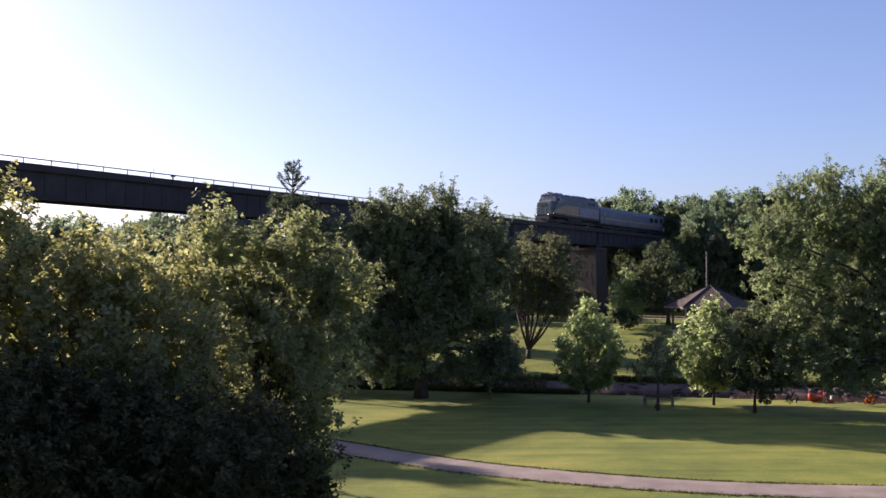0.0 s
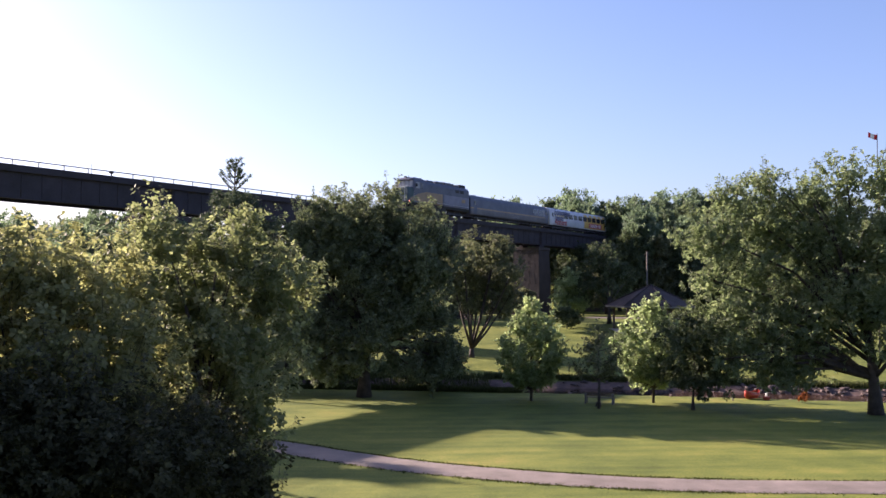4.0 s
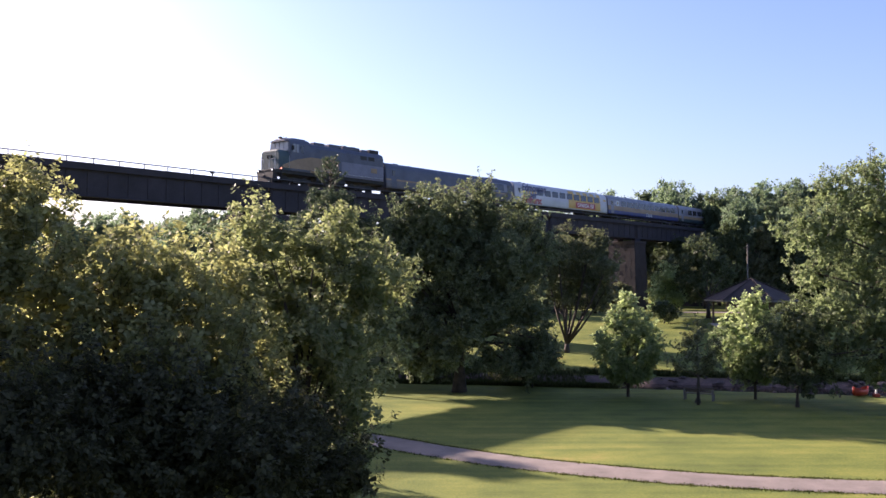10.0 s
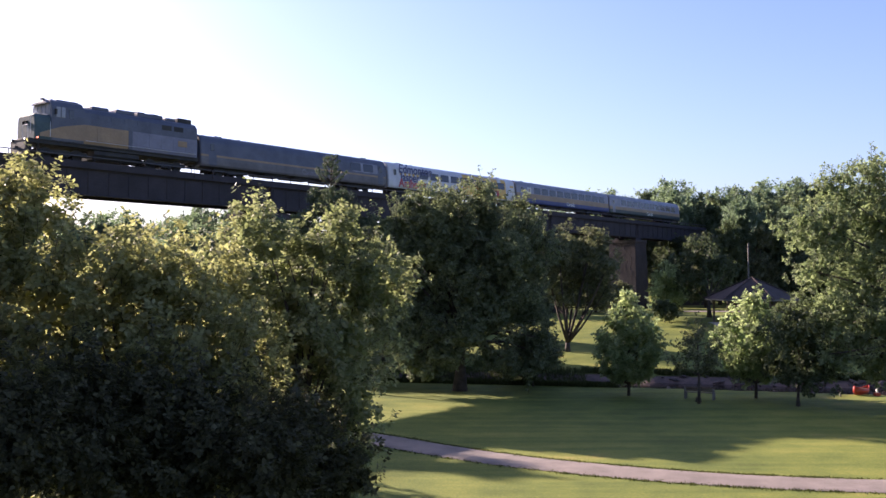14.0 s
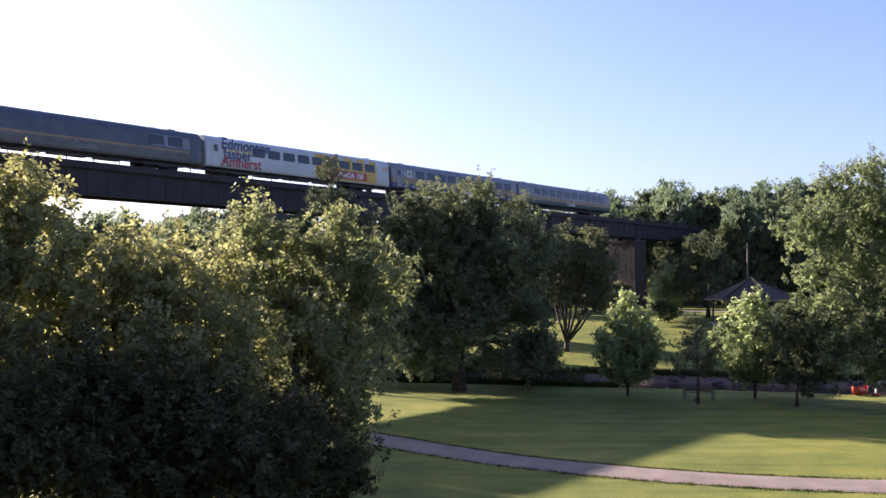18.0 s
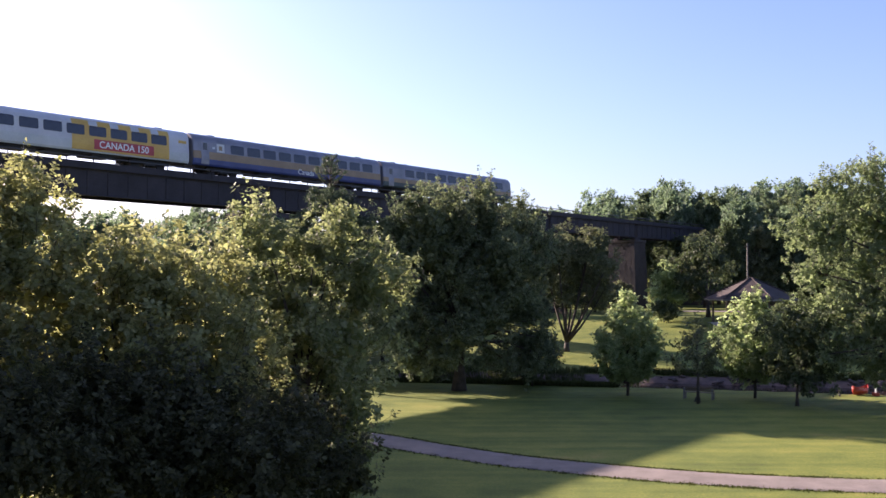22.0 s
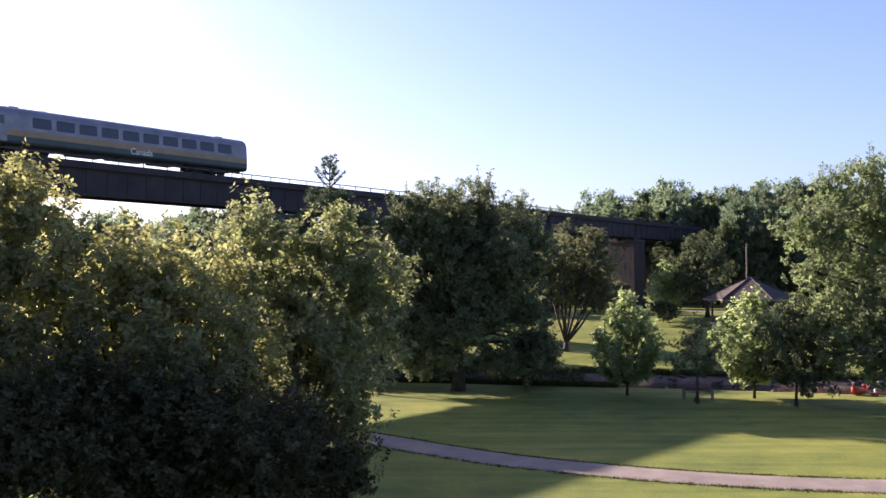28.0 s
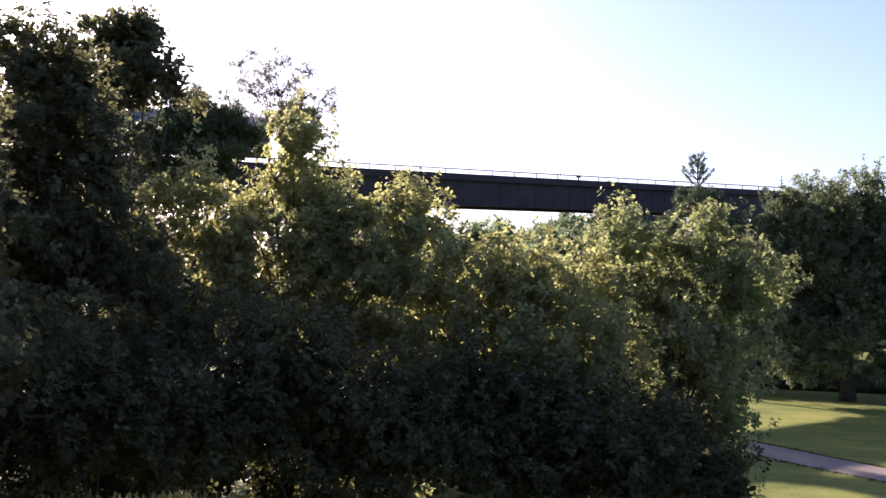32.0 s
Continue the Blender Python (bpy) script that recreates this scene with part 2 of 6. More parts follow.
def box(bm, x0, x1, y0, y1, z0, z1, bevel=0.0, mat=0):
    v = [bm.verts.new(c) for c in ((x0, y0, z0), (x1, y0, z0), (x1, y1, z0), (x0, y1, z0), (x0, y0, z1), (x1, y0, z1), (x1, y1, z1), (x0, y1, z1))]
    fs = [bm.faces.new([v[i] for i in q]) for q in ((3, 2, 1, 0), (4, 5, 6, 7), (0, 1, 5, 4), (1, 2, 6, 5), (2, 3, 7, 6), (3, 0, 4, 7))]
    for f in fs:
        f.material_index = mat
    if bevel:
        es = list({e for f in fs for e in f.edges})
        for f in bmesh.ops.bevel(bm, geom=es, offset=bevel, segments=1, affect='EDGES')["faces"]:
            f.material_index = mat
    return bm


def boxes(*rows, bevel=0.0):
    bm = bmesh.new()
    for r in rows:
        box(bm, *r, bevel=bevel)
    return bm


def loft(bm, rings, cap=True, mats=None):
    """Skin between rings of equal length; mats: one index for each strip round the ring."""
    vs = [[bm.verts.new(p) for p in ring] for ring in rings]
    n = len(rings[0])
    for a, b in zip(vs, vs[1:]):
        for i in range(n):
            f = bm.faces.new((a[i], a[(i + 1) % n], b[(i + 1) % n], b[i]))
            f.material_index = mats[i] if mats else 0
    if cap:
        bm.faces.new(vs[0][::-1])
        bm.faces.new(vs[-1])
    return bm


def tube(bm, pts, radii, sides=7):
    pts = [Vector(p) for p in pts]
    rings = []
    for i, p in enumerate(pts):
        d = (pts[min(i + 1, len(pts) - 1)] - pts[max(i - 1, 0)]).normalized()
        a = d.orthogonal().normalized()
        b = d.cross(a)
        rings.append([p + (a * math.cos(k * 2 * math.pi / sides) + b * math.sin(k * 2 * math.pi / sides)) * radii[i] for k in range(sides)])
    # keep neighbouring rings from twisting
    for i in range(1, len(rings)):
        best = min(range(sides), key=lambda s: sum((rings[i][(k + s) % sides] - pts[i] - rings[i - 1][k] + pts[i - 1]).length for k in range(sides)))
        rings[i] = rings[i][best:] + rings[i][:best]
    return loft(bm, rings)


def cyl(bm, p, q, r, sides=10):
    return tube(bm, [p, q], [r, r], sides)


def quads(name, corners, mat, parent=None, normals=None):
    """One mesh of loose four-cornered leaves; corners: n x 4 x 3."""
    n = len(corners)
    me = bpy.data.meshes.new(name)
    me.vertices.add(4 * n)
    me.vertices.foreach_set("co", np.ascontiguousarray(corners, np.float32).ravel())
    me.loops.add(4 * n)
    me.loops.foreach_set("vertex_index", np.arange(4 * n, dtype=np.int32))
    me.polygons.add(n)
    me.polygons.foreach_set("loop_start", np.arange(0, 4 * n, 4, dtype=np.int32))
    me.materials.append(mat)
    me.update(calc_edges=True)
    ob = new(name, me)
    if parent:
        ob.parent = parent
    return ob


def unit(v):
    return v / np.maximum(np.linalg.norm(v, axis=1, keepdims=True), 1e-6)


def leaf_quads(rng, at, out, size, aspect=0.6, up=0.05, outward=0.85, droop=0.0):
    """Kite-shaped leaves at the points, facing partly outward and upward."""
    n = len(at)
    nor = unit(rng.normal(size=(n, 3)) + outward * out + np.array([0, 0, up]))
    tan = unit(np.cross(nor, rng.normal(size=(n, 3))))
    tan[:, 2] -= droop
    tan = unit(tan)
    bit = unit(np.cross(nor, tan))
    ln = (size * rng.uniform(0.6, 1.35, n))[:, None]
    wd = ln * aspect * rng.uniform(0.8, 1.2, n)[:, None]
    fold = nor * ln * 0.12
    return np.stack([at - tan * ln * 0.5, at + bit * wd * 0.5 + fold - tan * ln * 0.08, at + tan * ln * 0.5, at - bit * wd * 0.5 + fold - tan * ln * 0.08], 1)


def leaf_rosettes(rng, at, axis, size, aspect=0.6, per=8, droop=0.3):
    """Tufts of leaves that fan out round a shoot's tip and hang a little."""
    n = len(at)
    ax = unit(axis + 0.25 * rng.normal(size=(n, 3)))
    u = unit(np.cross(ax, rng.normal(size=(n, 3))))
    v = np.cross(ax, u)
    k = np.tile(np.arange(per), n)
    i = np.repeat(np.arange(n), per)
    a = k * 2.39996 + rng.normal(size=n * per) * 0.35
    spread = rng.uniform(0.55, 1.5, n * per)
    d = ax[i] * np.cos(spread)[:, None] + (u[i] * np.cos(a)[:, None] + v[i] * np.sin(a)[:, None]) * np.sin(spread)[:, None]
    d[:, 2] -= droop
    d = unit(d)
    ln = (size * rng.uniform(0.7, 1.3, n * per))[:, None]
    wd = ln * aspect * rng.uniform(0.8, 1.2, n * per)[:, None]
    nor = unit(ax[i] - d * (ax[i] * d).sum(1)[:, None] + 0.25 * rng.normal(size=(n * per, 3)))
    side = unit(np.cross(nor, d))
    nor = np.cross(d, side)
    root = at[i] + d * ln * 0.12 + ax[i] * (size * rng.uniform(-0.9, 0.3, n * per))[:, None]
    mid, bend = root + d * ln * 0.48, nor * ln * 0.10
    tip = root + d * ln
    tip[:, 2] -= 0.12 * ln[:, 0]
    return np.stack([root, mid + side * wd * 0.5 - bend, tip, mid - side * wd * 0.5 - bend], 1)


def crown_points(rng, lobes, n, clump, per=34, shell=0.5, bough=2.6, fill=4.4):
    """Leaf places: boughs over the lobes' shells, sprays along the boughs, leaves in the sprays, with gaps between; also each leaf's spray direction."""
    L = np.array(lobes, float)
    w = L[:, 3] ** 2
    size = clump * bough
    b = max(6, int(fill * w.sum() / size ** 2))
    k = rng.choice(len(L), b, p=w / w.sum())
    d = rng.normal(size=(b, 3))
    d[:, 2] += 0.35
    d = unit(d)
    rad = L[k, 3] * (shell + (1.0 - shell) * rng.random(b) ** 0.5)
    bc = L[k, :3] + d * rad[:, None] * np.array([1, 1, 0.95])
    grow_ = unit(d + np.array([0, 0, 0.55]) + 0.35 * rng.normal(size=(b, 3)))
    big = rng.uniform(0.6, 1.35, b)
    m = max(8, n // per)
    q = rng.choice(b, m, p=big / big.sum())
    t = rng.uniform(-0.5, 1.0, m)
    c = bc[q] + grow_[q] * (t * size * 0.75 * big[q])[:, None] + rng.normal(size=(m, 3)) * (size * 0.27 * big[q] * (1.15 - 0.6 * np.maximum(t, 0)))[:, None]
    face = unit(0.7 * grow_[q] + 0.5 * d[q] + np.array([0, 0, 0.35]) + 0.5 * rng.normal(size=(m, 3)))
    s = clump * rng.uniform(0.4, 0.95, m)
    j = rng.integers(0, m, n)
    off = rng.normal(size=(n, 3)) * s[j][:, None]
    off -= face[j] * (0.55 * (off * face[j]).sum(1))[:, None]
    return c[j] + off, face[j], c


def tree(name, label, base, lobes, leaves, leaf, mat, trunk=0.25, clump=0.3, seed=1, shell=0.5, aspect=0.6, group="", fork=0.3, gz=None, category="tree", twigs=40, per=34, droop=0.3, core=0.1, bough=2.6, fill=4.4, vase=False, shoots=0, shoot=0.7):
    """A tapered trunk with limbs to each lobe of the crown, twigs, and a crown of single leaves."""
    rng = np.random.default_rng(seed)
    bx, by = base
    bz = ground_z(bx, by) if gz is None else gz
    e = thing(name, label, category, pose(bx, by, bz), group)
    rel = [(x - bx, y - by, z - bz, r) for x, y, z, r in lobes]
    top = max(z for _, _, z, _ in rel)
    cx, cy = np.mean([l[0] for l in rel]), np.mean([l[1] for l in rel])
    bm = bmesh.new()
    fz = fork * top
    def stem(s):
        return Vector((cx * s * s * 0.8, cy * s * s * 0.8, top * 0.86 * s))
    wob = rng.normal(size=(9, 2)) * trunk * 0.22
    if vase:
        tube(bm, [(0, 0, -0.1), (0, 0, top * fork * 0.5), (0, 0, top * fork * 1.1)], [trunk * 1.3, trunk, trunk * 0.85], 9)
    else:
        tube(bm, [stem(i / 8) + Vector((*wob[i], 0)) * (0 if i == 0 else 1) for i in range(9)], [trunk * (1.5 if i == 0 else 1.05 - 0.115 * i) for i in range(9)], 9)
    for x, y, z, r in rel:
        if vase:
            a, b = Vector((0, 0, top * fork)), Vector((x, y, z + r * 0.3))
            r0 = trunk * 0.55
            m1, m2 = a.lerp(b, 0.3) + Vector((x, y, 0)) * 0.06, a.lerp(b, 0.65) + Vector((x, y, 0)) * 0.05
            tube(bm, [a, m1, m2, b], [r0, r0 * 0.75, r0 * 0.5, r0 * 0.15], 6)
            for f in (0.35, 0.5, 0.65, 0.8):
                p = a.lerp(b, f)
                e_ = p + Vector((*rng.normal(size=2), abs(rng.normal()) + 0.8)) * 0.9
                tube(bm, [p, p.lerp(e_, 0.5), e_], [r0 * 0.3, r0 * 0.2, r0 * 0.07], 4)
            continue
        s0 = min(0.8, max(fork, z / top * 0.55 + rng.uniform(-0.08, 0.05)))
        a, b = stem(s0), Vector((x, y, z + r * 0.2))
        mid = a.lerp(b, 0.5) + Vector((0, 0, 0.10 * (b - a).length)) + Vector(rng.normal(size=3)) * 0.1
        r0 = trunk * 0.55 * (1.05 - s0)
        tube(bm, [a, a.lerp(mid, 0.5) - Vector((0, 0, 0.05)), mid, mid.lerp(b, 0.55), b], [r0, r0 * 0.8, r0 * 0.62, r0 * 0.4, r0 * 0.16], 6)
    tuft = 8
    pts, out, cl = crown_points(rng, rel, leaves // tuft, clump, max(3, per // tuft), shell, bough, fill)
    L = np.array(rel)
    for i in rng.choice(len(cl), min(twigs, len(cl)), replace=False):
        k = np.argmin(np.linalg.norm(L[:, :3] - cl[i], axis=1))
        a, b = Vector(L[k, :3]), Vector(cl[i])
        tube(bm, [a, a.lerp(b, 0.5) + Vector(rng.normal(size=3)) * 0.08, b], [trunk * 0.10, trunk * 0.07, trunk * 0.03], 4)
    cor = leaf_rosettes(rng, pts, out, leaf, aspect, tuft, droop)
    if shoots:
        # leafy shoots stand out of the crown's upper and outer face
        w = L[:, 3] ** 2
        k = rng.choice(len(L), shoots * 3, p=w / w.sum())
        d = rng.normal(size=(len(k), 3))
        d[:, 2] = d[:, 2] * 0.8 + 0.35
        d = unit(d)
        at = L[k, :3] + d * (L[k, 3] * 0.95)[:, None]
        deep = (np.linalg.norm(at[:, None, :] - L[None, :, :3], axis=2) / L[None, :, 3]).min(1)
        keep = np.where(deep > 0.88)[0][:shoots]
        at, d = at[keep], d[keep]
        g = unit(d * 0.75 + np.array([0, 0, 0.75]) + 0.3 * rng.normal(size=d.shape))
        ln = shoot * rng.uniform(0.5, 1.3, len(at))
        for p, q, l in zip(at, g, ln):
            a, b = Vector(p - q * 0.3 * l), Vector(p + q * l)
            tube(bm, [a, b], [trunk * 0.07, trunk * 0.02], 3)
        n = 6
        s = np.tile(np.linspace(0.0, 1.0, n), len(at))
        i = np.repeat(np.arange(len(at)), n)
        spread = unit(rng.normal(size=(len(i), 3)))
        wide = (0.04 + 0.16 * np.sin(np.clip(s, 0, 1) * 2.6)) * (ln[i] ** 0.7)
        pos = at[i] + g[i] * (s * ln[i])[:, None] + spread * wide[:, None]
        cor = np.concatenate([cor, leaf_rosettes(rng, pos, unit(g[i] + spread * 0.7 + np.array([0, 0, 0.3])), leaf * 1.1, aspect, 7, droop + 0.1)])
    part("trunk", bm, BARK, e, smooth=True)
    if core:
        # larger leaves deep inside close the crown
        m = int(leaves * core)
        k = rng.choice(len(L), m, p=L[:, 3] ** 3 / (L[:, 3] ** 3).sum())
        ins = L[k, :3] + unit(rng.normal(size=(m, 3))) * (L[k, 3] * 0.62 * rng.random(m) ** 0.45)[:, None]
        cor = np.concatenate([cor, leaf_quads(rng, ins, np.zeros((m, 3)), leaf * 2.0, 0.8)])
    quads("crown", cor, mat, e)
    return e


# ---- the plan: the track and the ground ----
HEAD = radians(38.5)                    # the track's heading, to the right of straight ahead
DX, DY = math.sin(HEAD), math.cos(HEAD)
Q_TRACK, Z_RAIL = -73.4, 18.3           # its distance to the camera's side, its height


def along(u, q=Q_TRACK, z=0.0):
    """A place u metres along the track and q metres to the camera's side of the camera's own line."""
    return Vector((q * DY + u * DX, -q * DX + u * DY, z))


def smooth_step(a, b, v):
    t = min(1.0, max(0.0, (v - a) / (b - a)))
    return t * t * (3 - 2 * t)


def creek_y(x):
    return 82.5 - 0.25 * x + 0.8 * math.sin(x * 0.09)


def ground_z(x, y):
    r = math.hypot(x, y)
    left = smooth_step(0.42, 0.62, -x / (r + 0.01))
    z = 6.9 * (1 - smooth_step(2.5 + 3.6 * left, 17 + 6 * left, r))
    v = y - creek_y(x)
    z += 0.13 * max(0.0, min(v - 12.0, 30.5)) * smooth_step(10, 18, v)
    u, q = x * DX + y * DY, x * DY - y * DX
    z = max(z, 17.3 * smooth_step(178, 208, u) * smooth_step(-20, -52, q))
    z = max(z, 17.3 * smooth_step(6, -26, u) * smooth_step(-40, -62, q))
    z -= (0.8 + 0.5 * smooth_step(22, 33, x)) * (smooth_step(-3.6, -0.8, v) - smooth_step(3.0, 6.5, v)) * smooth_step(60, 20, abs(x - 15) - 40)
    z += 0.05 * noise.noise(Vector((x * 0.09, y * 0.09, 0.3))) * smooth_step(30, 45, r)
    return z


# ---- ground, path, creek ----
def axis(parts):
    out = []
    for a, b, step in parts:
        out += list(np.arange(a, b, step))
    return out + [parts[-1][1]]


def build_ground():
    xs = axis([(-1500, -400, 275), (-400, -120, 28), (-120, -60, 6), (-60, 60, 1.0), (60, 130, 3.5), (130, 400, 27), (400, 1500, 275)])
    ys = axis([(-600, -100, 125), (-100, -20, 16), (-20, 64, 1.0), (64, 130, 0.8), (130, 230, 4), (230, 500, 27), (500, 3000, 500)])
    co = [(x, y, ground_z(x, y)) for y in ys for x in xs]
    w = len(xs)
    fs = [(j * w + i, j * w + i + 1, (j + 1) * w + i + 1, (j + 1) * w + i) for j in range(len(ys) - 1) for i in range(w - 1)]
    me = bpy.data.meshes.new("ground")
    me.from_pydata(co, [], fs)
    me.materials.append(LAWN)
    me.materials.append(EARTH)
    for p in me.polygons:
        p.use_smooth = True
        c = p.center
        p.material_index = 1 if -1.2 < c.y - creek_y(c.x) < 6.7 and abs(c.x - 15) < 90 else 0
    return tagged(new("ground", me), "mown park lawn with a mild far slope", "ground", kind="structure")


PATH_LINE = [(-40, 64), (-25, 60.5), (-14, 57.5), (-9.0, 55.3), (-4.3, 51.9), (-0.31, 48.16), (3.16, 45.21), (6.32, 43.24), (9.28, 41.73), (12.14, 40.67), (15.0, 40.0), (18.4, 39.5), (30, 38.2), (45, 36.5), (70, 35)]


def path_at(s):
    n = len(PATH_LINE) - 1
    i = min(int(s), n - 1)
    f = s - i
    p = [Vector(PATH_LINE[min(max(k, 0), n)]) for k in (i - 1, i, i + 1, i + 2)]
    return 0.5 * (2 * p[1] + (p[2] - p[0]) * f + (2 * p[0] - 5 * p[1] + 4 * p[2] - p[3]) * f * f + (3 * p[1] - p[0] - 3 * p[2] + p[3]) * f ** 3)


def build_path():
    bm = bmesh.new()
    rng = random.Random(4)
    rings = []
    steps = 220
    for i in range(steps + 1):
        s = i / steps * (len(PATH_LINE) - 1)
        p, q = path_at(s), path_at(min(s + 0.01, len(PATH_LINE) - 1.001)) - path_at(max(s - 0.01, 0))
        side = Vector((-q.y, q.x)).normalized()
        row = []
        for k, off in enumerate((-1.32, -1.22, -0.6, 0, 0.6, 1.22, 1.32)):
            o = off + (rng.uniform(-0.05, 0.05) if k in (0, 1, 5, 6) else 0)
            v = p + side * o
            row.append(bm.verts.new((v.x, v.y, ground_z(v.x, v.y) + (0.02 if k in (0, 6) else 0.05))))
        rings.append(row)
    for a, b in zip(rings, rings[1:]):
        for k in range(6):
            bm.faces.new((a[k], b[k], b[k + 1], a[k + 1]))
    ob = part("path", bm, GRAVEL, smooth=True)
    return tagged(ob, "pale crushed gravel footpath curving across the lawn", "path", kind="structure")


def build_creek():
    bm = bmesh.new()
    prev = None
    for i in range(61):
        x = -75 + i * 3
        c = creek_y(x)
        row = [bm.verts.new((x, c - 2.6, -0.45)), bm.verts.new((x, c + 5.2, -0.45))]
        if prev:
            bm.faces.new((prev[0], row[0], row[1], prev[1]))
        prev = row
    tagged(part("water", bm, WATER), "narrow shaded muddy brown creek behind the lawn", "creek", kind="structure")


def stone_mesh(seed):
    bm = bmesh.new()
    bmesh.ops.create_icosphere(bm, subdivisions=1, radius=1.0)
    rng = random.Random(seed)
    for v in bm.verts:
        v.co *= rng.uniform(0.7, 1.15)
        v.co.z *= 0.6
    return bm


def build_bank():
    """Stones along both banks of the creek, the nearest as pieces of the bank."""
    bank = tagged(new("stone_bank"), "tumbled grey stones lining the creek banks", "stone bank", kind="structure")
    firsts = [part("stone", stone_mesh(k), ROCK, bank) for k in range(4)]
    rng = random.Random(8)
    for i in range(240):
        x = rng.uniform(18, 52) if i % 3 == 0 else rng.uniform(25, 48)
        far = rng.random() < 0.8
        y = creek_y(x) + (rng.uniform(4.6, 6.6) if far else rng.uniform(-3.0, -2.2))
        s = rng.uniform(0.12, 0.3)
        m = pose(x, y, ground_z(x, y) + 0.3 * s, rng.uniform(-20, 20), rng.uniform(-20, 20), rng.uniform(0, 360)) @ Matrix.Diagonal((s * rng.uniform(0.8, 1.5), s, s, 1))
        if i < 4:
            firsts[i].matrix_basis = m
        else:
            again(firsts[i % 4], bank, m)


def build_weeds():
    """Tall weeds along the creek's far lip, and on the slope where the camera stands."""
    rng = np.random.default_rng(21)
    def tufts(n, spot, h):
        at = np.array([spot() for _ in range(n)])
        cor = []
        for x, y in at:
            z = ground_z(x, y)
            for _ in range(9):
                a, lean, hh = rng.uniform(0, 6.28), rng.uniform(0.05, 0.5), h * rng.uniform(0.5, 1.3)
                w = rng.uniform(0.012, 0.03)
                bx, by = x + rng.normal() * 0.12, y + rng.normal() * 0.12
                tx, ty = bx + math.cos(a) * lean * hh, by + math.sin(a) * lean * hh
                px, py = -math.sin(a) * w, math.cos(a) * w
                mx, my = bx + (tx - bx) * 0.4, by + (ty - by) * 0.4
                cor.append([(bx, by, z - 0.03), (mx + px, my + py, z + hh * 0.55), (tx, ty, z + hh), (mx - px, my - py, z + hh * 0.55)])
        return np.array(cor)
    def lip():
        x = rng.uniform(-12, 55)
        return x, creek_y(x) + (rng.uniform(3.0, 8.0) if x < 13 else rng.uniform(6.7, 8.2))
    def near_lip():
        x = rng.uniform(-12, 14)
        return x, creek_y(x) - rng.uniform(2.6, 4.0)
    def verge():
        s_ = rng.uniform(2.6, len(PATH_LINE) - 1.6)
        p, q = path_at(s_), path_at(s_ + 0.01) - path_at(s_ - 0.01)
        side = Vector((-q.y, q.x)).normalized() * ((1.34 if rng.random() < 0.75 else -1.34) + rng.normal() * 0.07)
        return p.x + side.x, p.y + side.y
    def slope():
        a, r = rng.uniform(radians(30), radians(66)), rng.uniform(5.5, 14)
        return -math.sin(a) * r, math.cos(a) * r
    tagged(quads("bank_weeds", tufts(3000, lip, 0.55), WEED), "fringe of tall weeds along the creek bank", "weeds", kind="stuff")
    tagged(quads("creek_grass", tufts(2600, near_lip, 0.4), WEED), "unmown grass at the creek's edge", "grass", kind="stuff")
    tagged(quads("verge_grass", tufts(1500, verge, 0.07), VERGE), "untrimmed grass along the path's edges", "grass", kind="stuff")
    # slope grass takes the shade-darkened leaf colour too
    tagged(quads("slope_grass", tufts(2200, slope, 0.18), LEAF_DEEP_SHADE), "rough unmown grass on the near slope", "grass", kind="stuff")


build_ground()
build_path()
build_creek()


# ---- the railway bridge ----
SPANS = [-22.0, 6.5, 35.0, 62.8, 88.2, 114.8, 141.4, 167.6, 194.0]


